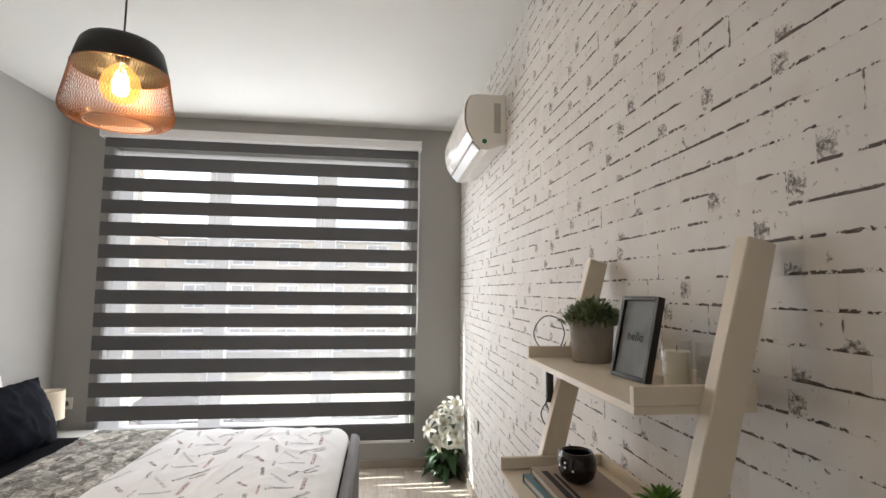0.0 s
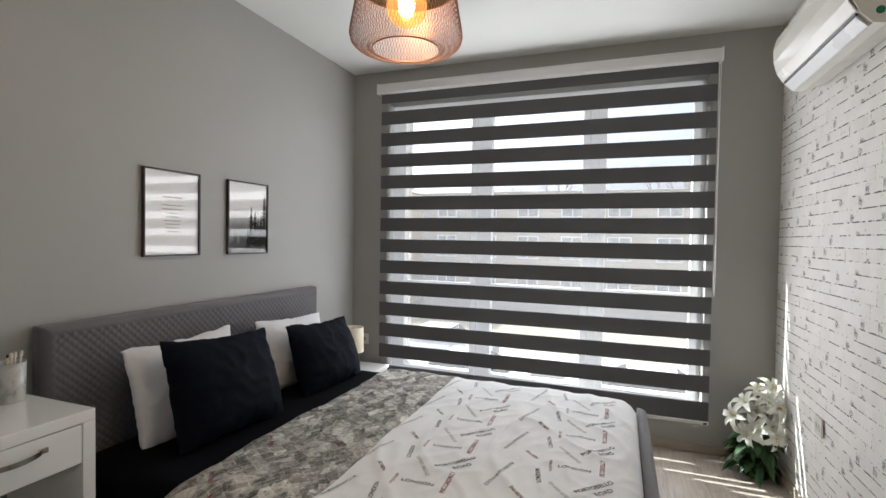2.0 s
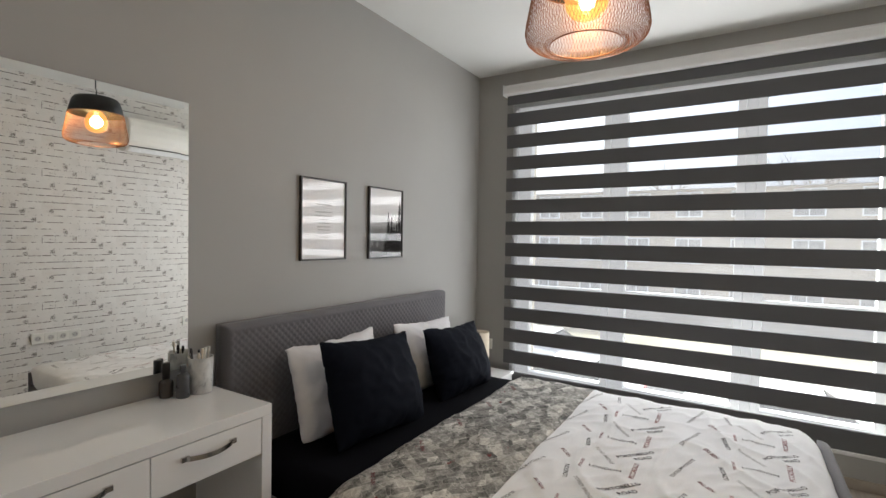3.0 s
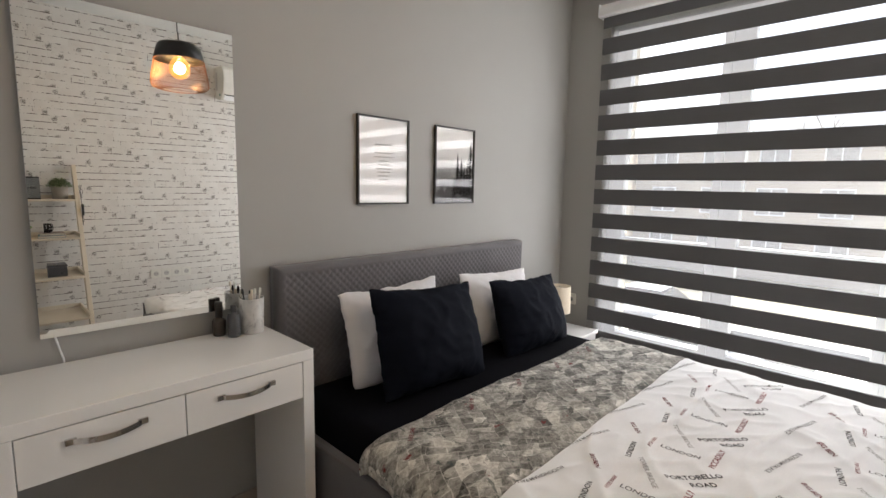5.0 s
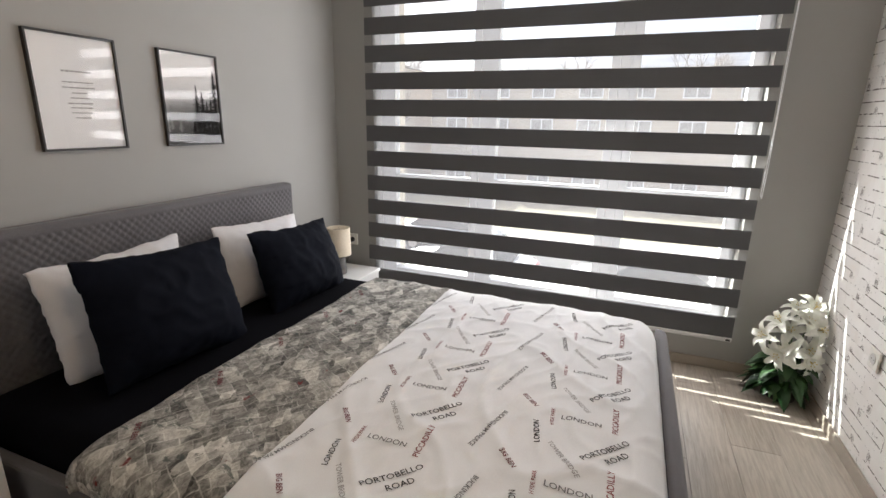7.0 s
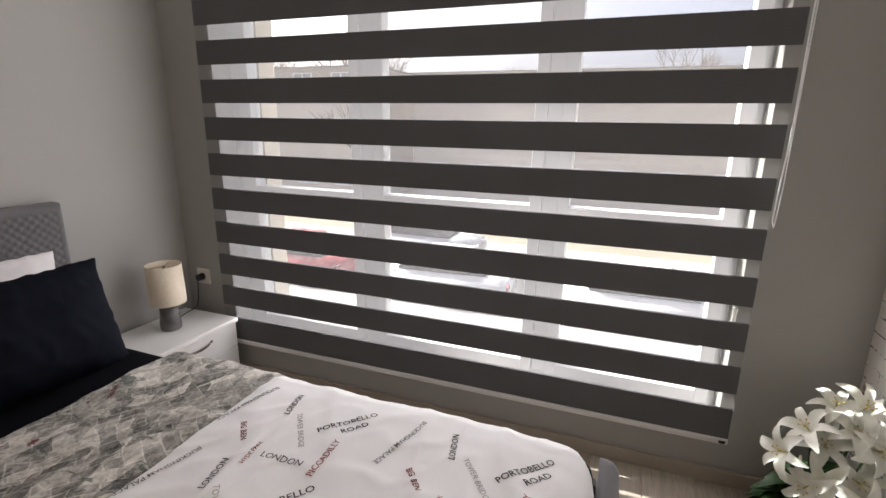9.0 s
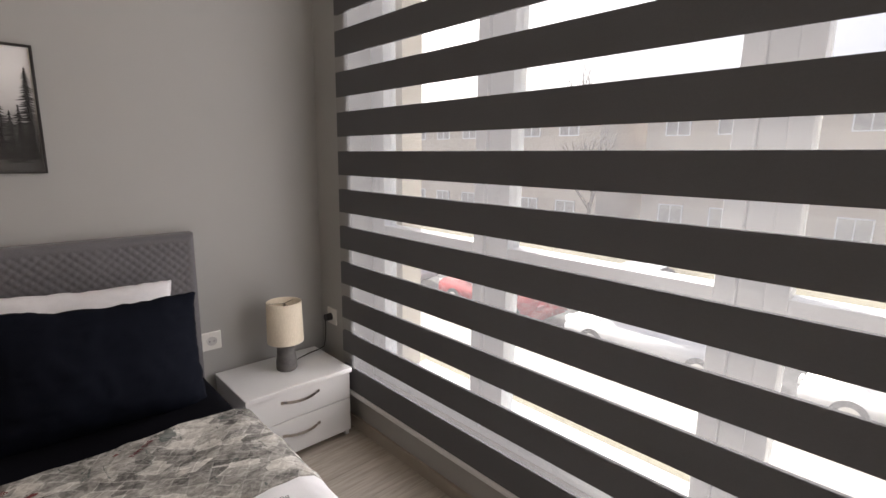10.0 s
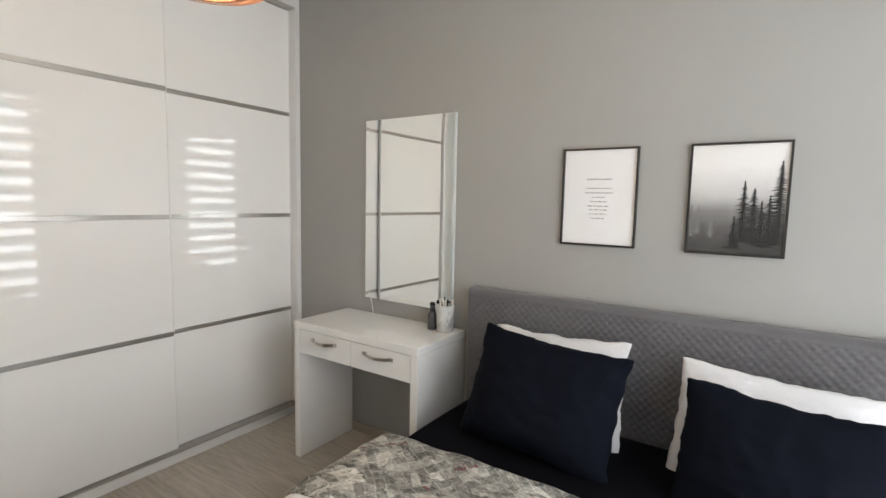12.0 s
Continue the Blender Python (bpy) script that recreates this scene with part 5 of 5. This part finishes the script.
for hx, hy, hz, ax, ay, az in HEADS:
    c = LC + Vector((hx, hy, hz))
    axis = Vector((ax, ay, az)).normalized()
    s = axis.orthogonal().normalized()
    t = axis.cross(s)
    bm = bmesh.new()
    spin, size = rng.uniform(0, 1), rng.uniform(0.078, 0.098)
    for k in range(6):
        a = spin + k * math.pi / 3
        out = s * math.cos(a) + t * math.sin(a)
        cross = axis.cross(out)
        rows, n, wide = [], 6, 0.038 if k % 2 else 0.028
        for i in range(n + 1):
            f = i / n
            p = c + out * size * (f ** 1.15) + axis * size * (0.55 * math.sin(f * 2.1) - 0.25 * f * f) - axis * 0.02
            w = wide * math.sin(math.pi * min(1, 0.1 + 0.88 * f)) ** 0.7 + 0.001
            lift = axis * 0.22 * w
            rows.append([bm.verts.new(p - cross * w / 2 + lift), bm.verts.new(p), bm.verts.new(p + cross * w / 2 + lift)])
        for A, B in zip(rows, rows[1:]):
            for q in (0, 1):
                bm.faces.new((A[q], A[q + 1], B[q + 1], B[q]))
    for v in bm.verts:
        v.co.x, v.co.y = min(v.co.x, W - 0.012), min(v.co.y, -0.02)
    fl = part("flower", bm, M_PETAL, lil, "open white lily flower", True)
    bm = bmesh.new()
    for k in range(5):
        a = k * 1.26
        e = c + axis * 0.032 + (s * math.cos(a) + t * math.sin(a)) * 0.014
        tube(bm, [c - axis * 0.01, c + axis * 0.015 + (e - c) * 0.2, e], 0.0009, 4)
        bmesh.ops.create_icosphere(bm, subdivisions=1, radius=0.003, matrix=Matrix.Translation(e))
    part("stamens", bm, M_ANTHER, fl, "yellow stamens")
    bm = bmesh.new()
    root = LC + Vector((hx * 0.3, hy * 0.3, 0.13))
    tube(bm, [root, root.lerp(c, 0.5) + Vector((0, 0, 0.02)), c - axis * 0.018], 0.0028, 5)
    part("stem", bm, M_STEM, lil, smooth=True)

# ---- outside ----
GZ = -3.6


def ground_mat(name, a, b, scale):
    m = Nodes(name, a, 0.95, spec=0.2)
    m.fixed = True
    m.color(m.mix(0.35, m.ramp(m.noise(scale, 5), [(0.35, a), (0.65, b)]), m.ramp(m.noise(scale * 30, 3), [(0.3, a), (0.7, b)])))
    m.bump(m.noise(scale * 40, 2), 0.02, 0.4)
    return m.mat


structure("ground", boxes((-400, 400, 0.3, 800, GZ - 0.3, GZ)), ground_mat("dry_grass", (0.14, 0.13, 0.085), (0.21, 0.19, 0.14), 0.15), "dry pale winter grass")
structure("road", boxes((-120, 120, 9.5, 15.5, GZ + 0.001, GZ + 0.03)), ground_mat("asphalt", (0.045, 0.045, 0.047), (0.075, 0.073, 0.07), 0.4), "grey asphalt road")
for y0, y1 in ((7.2, 9.3), (15.7, 17.2)):
    structure("pavement", boxes((-120, 120, y0, y1, GZ + 0.001, GZ + 0.15)), ground_mat("paving", (0.24, 0.23, 0.22), (0.33, 0.32, 0.30), 0.5), "pale concrete pavement")
    structure("kerb", boxes((-120, 120, y1 + 0.001 if y0 < 9 else y0 - 0.16, y1 + 0.16 if y0 < 9 else y0 - 0.001, GZ + 0.001, GZ + 0.155)), ground_mat("kerb_stone", (0.30, 0.29, 0.28), (0.40, 0.39, 0.37), 0.8), "pale stone kerb")

M_RENDER = ground_mat("tan_render", (0.52, 0.45, 0.37), (0.62, 0.55, 0.46), 0.3)
M_ROOF = ground_mat("grey_roof_felt", (0.22, 0.19, 0.17), (0.30, 0.27, 0.24), 0.8)
M_DARKGLASS = mottled("dark_window_glass", (0.03, 0.035, 0.04), 0.08, 0.2)
M_CURTAIN = mottled("net_curtain_behind_glass", (0.42, 0.41, 0.39), 0.3, 0.2, 2, 30)


def house(x0, x1, y0, y1, top, label):
    ob = thing("apartment_building", ((x0 + x1) / 2, (y0 + y1) / 2, GZ), label, "building")
    part("wall", boxes((x0, x1, y0, y1, GZ, top)), M_RENDER, ob)
    bm = bmesh.new()
    v = [bm.verts.new(p) for p in ((x0 - 0.5, y0 - 0.5, top), (x1 + 0.5, y0 - 0.5, top), (x1 + 0.5, y1 + 0.5, top), (x0 - 0.5, y1 + 0.5, top), (x0 + 3, (y0 + y1) / 2, top + 0.35), (x1 - 3, (y0 + y1) / 2, top + 0.35))]
    for q in ((0, 1, 5, 4), (1, 2, 5), (2, 3, 4, 5), (3, 0, 4), (3, 2, 1, 0)):
        bm.faces.new([v[i] for i in q])
    part("roof", bm, M_ROOF, ob)
    z = GZ + 0.9
    while z + 1.5 < top:
        x = x0 + 1.2
        while x + 1.4 < x1:
            wd = part("window", boxes((x - 0.07, x + 1.37, y0 - 0.06, y0 - 0.001, z - 0.07, z), (x - 0.07, x + 1.37, y0 - 0.06, y0 - 0.001, z + 1.4, z + 1.47), (x - 0.07, x, y0 - 0.06, y0 - 0.001, z, z + 1.4), (x + 1.3, x + 1.37, y0 - 0.06, y0 - 0.001, z, z + 1.4), (x + 0.62, x + 0.68, y0 - 0.06, y0 - 0.001, z, z + 1.4)), M_PVC, ob)
            part("pane", boxes((x, x + 0.62, y0 - 0.03, y0 - 0.002, z, z + 1.4), (x + 0.68, x + 1.3, y0 - 0.03, y0 - 0.002, z, z + 1.4)), M_CURTAIN, wd)
            x += 2.9
        z += 2.8


house(-46, -13, 26, 36, 4.7, "tan rendered apartment house behind the road")
house(-11.5, 13, 29, 39, 4.5, "long tan rendered building across the road")
house(15, 44, 27, 37, 4.9, "tan rendered apartment house at the far side")

M_BARK = ground_mat("grey_bark", (0.10, 0.085, 0.07), (0.19, 0.165, 0.14), 3)


def bare_tree(x, y, tall, seed):
    """A leafless tree: a tapered trunk with limbs that fork into twigs."""
    r = random.Random(seed)
    ob = thing("bare_tree", (x, y, GZ), "leafless winter tree beyond the road", "tree", "bare trees")
    trunk, twigs = bmesh.new(), bmesh.new()

    def grow(p, way, length, rad, level):
        q = p + way * length
        rod(trunk if level < 2 else twigs, p, q, rad, rad * 0.62, 7 if level < 2 else 4, False)
        if level == 5:
            return
        for _ in range(3 if level < 4 else 2):
            d = (way + Vector((r.uniform(-1, 1), r.uniform(-1, 1), r.uniform(-0.25, 0.8))) * 0.75).normalized()
            grow(p + way * length * r.uniform(0.65, 1.0), d, length * r.uniform(0.6, 0.82), rad * 0.6, level + 1)

    grow(Vector((x, y, GZ)), Vector((r.uniform(-0.08, 0.08), r.uniform(-0.08, 0.08), 1)).normalized(), tall * 0.3, tall * 0.018, 0)
    part("trunk", trunk, M_BARK, ob)
    part("crown", twigs, M_BARK, ob, "bare crown of twigs", kind="stuff")


for k, (x, y, h) in enumerate(((-42, 46, 16), (-33, 45, 15), (-25, 47, 17), (-18, 45, 15), (-10, 47, 16), (-3, 46, 15), (5, 48, 16), (13, 46, 15), (-12.2, 24, 8.5))):
    bare_tree(x, y, h, 40 + k)


def car(x, y, turn, paint, label):
    ob = thing("parked_car", (x, y, GZ + 0.03), label, "car", "parked cars")
    o, m = Vector((x, y, GZ + 0.03)), Matrix.Translation((x, y, GZ + 0.03)) @ pose(0, 0, 0, 0, 0, turn)

    def placed(bm):
        bmesh.ops.transform(bm, verts=bm.verts, matrix=m)
        bmesh.ops.recalc_face_normals(bm, faces=bm.faces)
        return bm

    bm = bmesh.new()
    prism(bm, [(-2.1, 0.28), (-2.12, 0.62), (-2.0, 0.82), (-1.1, 0.92), (1.3, 0.94), (1.95, 0.88), (2.1, 0.7), (2.1, 0.28)], -0.86, 0.86)
    bmesh.ops.bevel(bm, geom=list(bm.edges), offset=0.08, segments=2, affect="EDGES")
    body = part("body", placed(bm), paint, ob, smooth=True)
    bm = bmesh.new()
    prism(bm, [(-1.15, 0.93), (-0.45, 1.40), (0.85, 1.42), (1.55, 0.95)], -0.76, 0.76)
    bmesh.ops.bevel(bm, geom=list(bm.edges), offset=0.09, segments=2, affect="EDGES")
    part("cabin", placed(bm), M_DARKGLASS, ob, "dark glazed cabin")
    bm = bmesh.new()
    box(bm, -0.42, 0.85, -0.66, 0.66, 1.405, 1.44, 0.015)
    part("roof", placed(bm), paint, ob)
    for wx in (-1.3, 1.28):
        for wy in (-0.78, 0.78):
            bm = bmesh.new()
            rod(bm, (wx, wy - 0.1, 0.31), (wx, wy + 0.1, 0.31), 0.31, seg=20)
            wheel = part("wheel", placed(bm), M_DARK, ob)
            bm = bmesh.new()
            rod(bm, (wx, wy - 0.104, 0.31), (wx, wy + 0.104, 0.31), 0.19, seg=16)
            part("rim", placed(bm), M_ALU, wheel)
    for wx, nm, mt in ((-2.1, "headlight", M_PVC), (2.08, "tail_light", M_INK["red"])):
        for wy in (-0.62, 0.62):
            part(nm, placed(boxes((wx - 0.03, wx + 0.03, wy - 0.14, wy + 0.14, 0.64, 0.76), bevel=0.01)), mt, body)


PAINTS = [mottled("white_car_paint", (0.72, 0.72, 0.72), 0.25, 0.02), mottled("red_car_paint", (0.35, 0.03, 0.03), 0.25, 0.05), mottled("silver_car_paint", (0.42, 0.43, 0.44), 0.25, 0.04)]
for x, y, t, p, l in ((-2.5, 10.6, 2, 0, "white car parked at the kerb"), (-7.6, 10.6, -1, 1, "red car parked at the kerb"), (2.7, 10.7, 0, 0, "white car parked by the kerb behind another"), (-13.5, 10.6, 1, 0, "white car parked farther along the kerb"), (-4.5, 14.5, 181, 2, "silver car parked across the road"), (7.5, 14.5, 180, 0, "white car parked across the road")):
    car(x, y, t, PAINTS[p], l)

# ---- floor planks ----
PLANK_W, PLANK_L = 0.193, 1.285
SHARED = {}


def piece(name, size, at, mat, parent, bevel):
    """A small block that shares its mesh with its equals."""
    key = (name, *(round(s, 4) for s in size))
    if key not in SHARED:
        sx, sy, sz = (s / 2 for s in size)
        e = bevel
        me = bpy.data.meshes.new(name)
        lo = [(-sx, -sy, -sz), (sx, -sy, -sz), (sx, sy, -sz), (-sx, sy, -sz)]
        hi = [(-sx, -sy, sz - e), (sx, -sy, sz - e), (sx, sy, sz - e), (-sx, sy, sz - e)]
        cap = [(-sx + e, -sy + e, sz), (sx - e, -sy + e, sz), (sx - e, sy - e, sz), (-sx + e, sy - e, sz)]
        v = lo + hi + cap
        f = [(8, 9, 10, 11)] + [(a + o, (a + 1) % 4 + o, (a + 1) % 4 + o + 4, a + o + 4) for o in (0, 4) for a in range(4)]
        me.from_pydata(v, [], f)
        me.materials.append(mat)
        SHARED[key] = me
    ob = new(name, SHARED[key])
    ob.location, ob.parent = at, parent
    return ob


cols = math.ceil(W / PLANK_W)
for i in range(cols):
    x0, x1 = i * PLANK_W, min(W, (i + 1) * PLANK_W)
    y = -((i * 0.43) % 1.0) * PLANK_L
    y1 = 0.0
    while y1 > BACK:
        y0 = max(BACK, y1 - PLANK_L if y1 < 0 else min(y, -0.25))
        piece("plank", (x1 - x0 - 0.0012, y1 - y0 - 0.0012, 0.008), ((x0 + x1) / 2, (y0 + y1) / 2, -0.004), M_OAK, floor, 0.0008)
        y1 = y0

# ---- bricks of the east wall ----
STRIP, ROWS, THICK, FOOT_Z = 0.53, 10, 0.0005, -0.0053
rng = random.Random(21)
CELL = []
for row in range(ROWS):
    cuts = [0.0]
    while cuts[-1] < STRIP - 0.10:
        cuts.append(cuts[-1] + rng.choice((rng.uniform(0.15, 0.20), rng.uniform(0.15, 0.20), rng.uniform(0.09, 0.12))))
    k = STRIP / cuts[-1]
    CELL.append([(a * k, b * k, rng.random()) for a, b in zip(cuts, cuts[1:])])
BLOCKS, STEPS = {}, [rng.uniform(0.0, 0.4) for _ in range(5)]


def block(length, tall):
    """Corners, faces and layers of one brick face, from its near lower corner."""
    e, g, t = 0.0003, 0.0002, THICK
    a, b, c, d = 0, length, g, tall - g
    vs = [(0, a, c), (0, a, d), (0, b, d), (0, b, c), (-t, a + e, c + e), (-t, a + e, d - e), (-t, b - e, d - e), (-t, b - e, c + e)]
    return vs, [(4, 5, 6, 7)] + [(k, (k + 1) % 4, (k + 1) % 4 + 4, k + 4) for k in range(4)]


def paint(me, rows):
    """Two layers: place on the brick in metres, and its chance and length."""
    place, kind = me.uv_layers.new(name="place"), me.uv_layers.new(name="kind")
    for loop in me.loops:
        y0, z0, chance, length = rows[loop.vertex_index // 8]
        co = me.vertices[loop.vertex_index].co
        place.data[loop.index].uv = (co.y - y0, co.z - z0)
        kind.data[loop.index].uv = (chance, length)
    me.materials.append(M_BRICK)


far_v, far_f, far_rows, count = [], [], [], 0
for strip in range(math.ceil(-BACK / STRIP) + 2):
    for course in range(math.ceil((CEIL - FOOT_Z) / COURSE)):
        for a, b, chance in CELL[(course + 5 * (strip % 2)) % ROWS]:
            y0 = -STRIP * (strip + 0.45) + a - STEPS[course % 5]
            y1 = y0 + b - a
            z0 = FOOT_Z + COURSE * course
            lo, hi = max(z0, 0.0), min(z0 + COURSE, CEIL)
            if y1 < BACK + 0.02 or y0 > -0.02 or hi - lo < 0.006:
                continue
            near = -3.45 < y0 < -2.05 and 1.15 < z0 < 2.2 and count < 300
            if near:
                key = (round(b - a, 5), chance)
                if key not in BLOCKS:
                    me = bpy.data.meshes.new("brick")
                    vs, fs = block(b - a, COURSE)
                    me.from_pydata(vs, [], fs)
                    paint(me, [(0, 0, chance, b - a)])
                    BLOCKS[key] = me
                ob = new("brick", BLOCKS[key])
                ob.location, ob.parent = (W, y0, z0), wall_east
                count += 1
            else:
                n, (vs, fs) = len(far_v), block(b - a, COURSE)
                far_v += [(W + x, min(max(y0 + y, BACK), 0.0), min(max(z0 + z, 0.0), CEIL)) for x, y, z in vs]
                far_f += [tuple(n + q for q in f) for f in fs]
                far_rows.append((y0, z0, chance, b - a))
me = bpy.data.meshes.new("bricks")
me.from_pydata(far_v, [], far_f)
paint(me, far_rows)
rest = tagged(new("bricks", me), kind="stuff")
rest.parent = wall_east
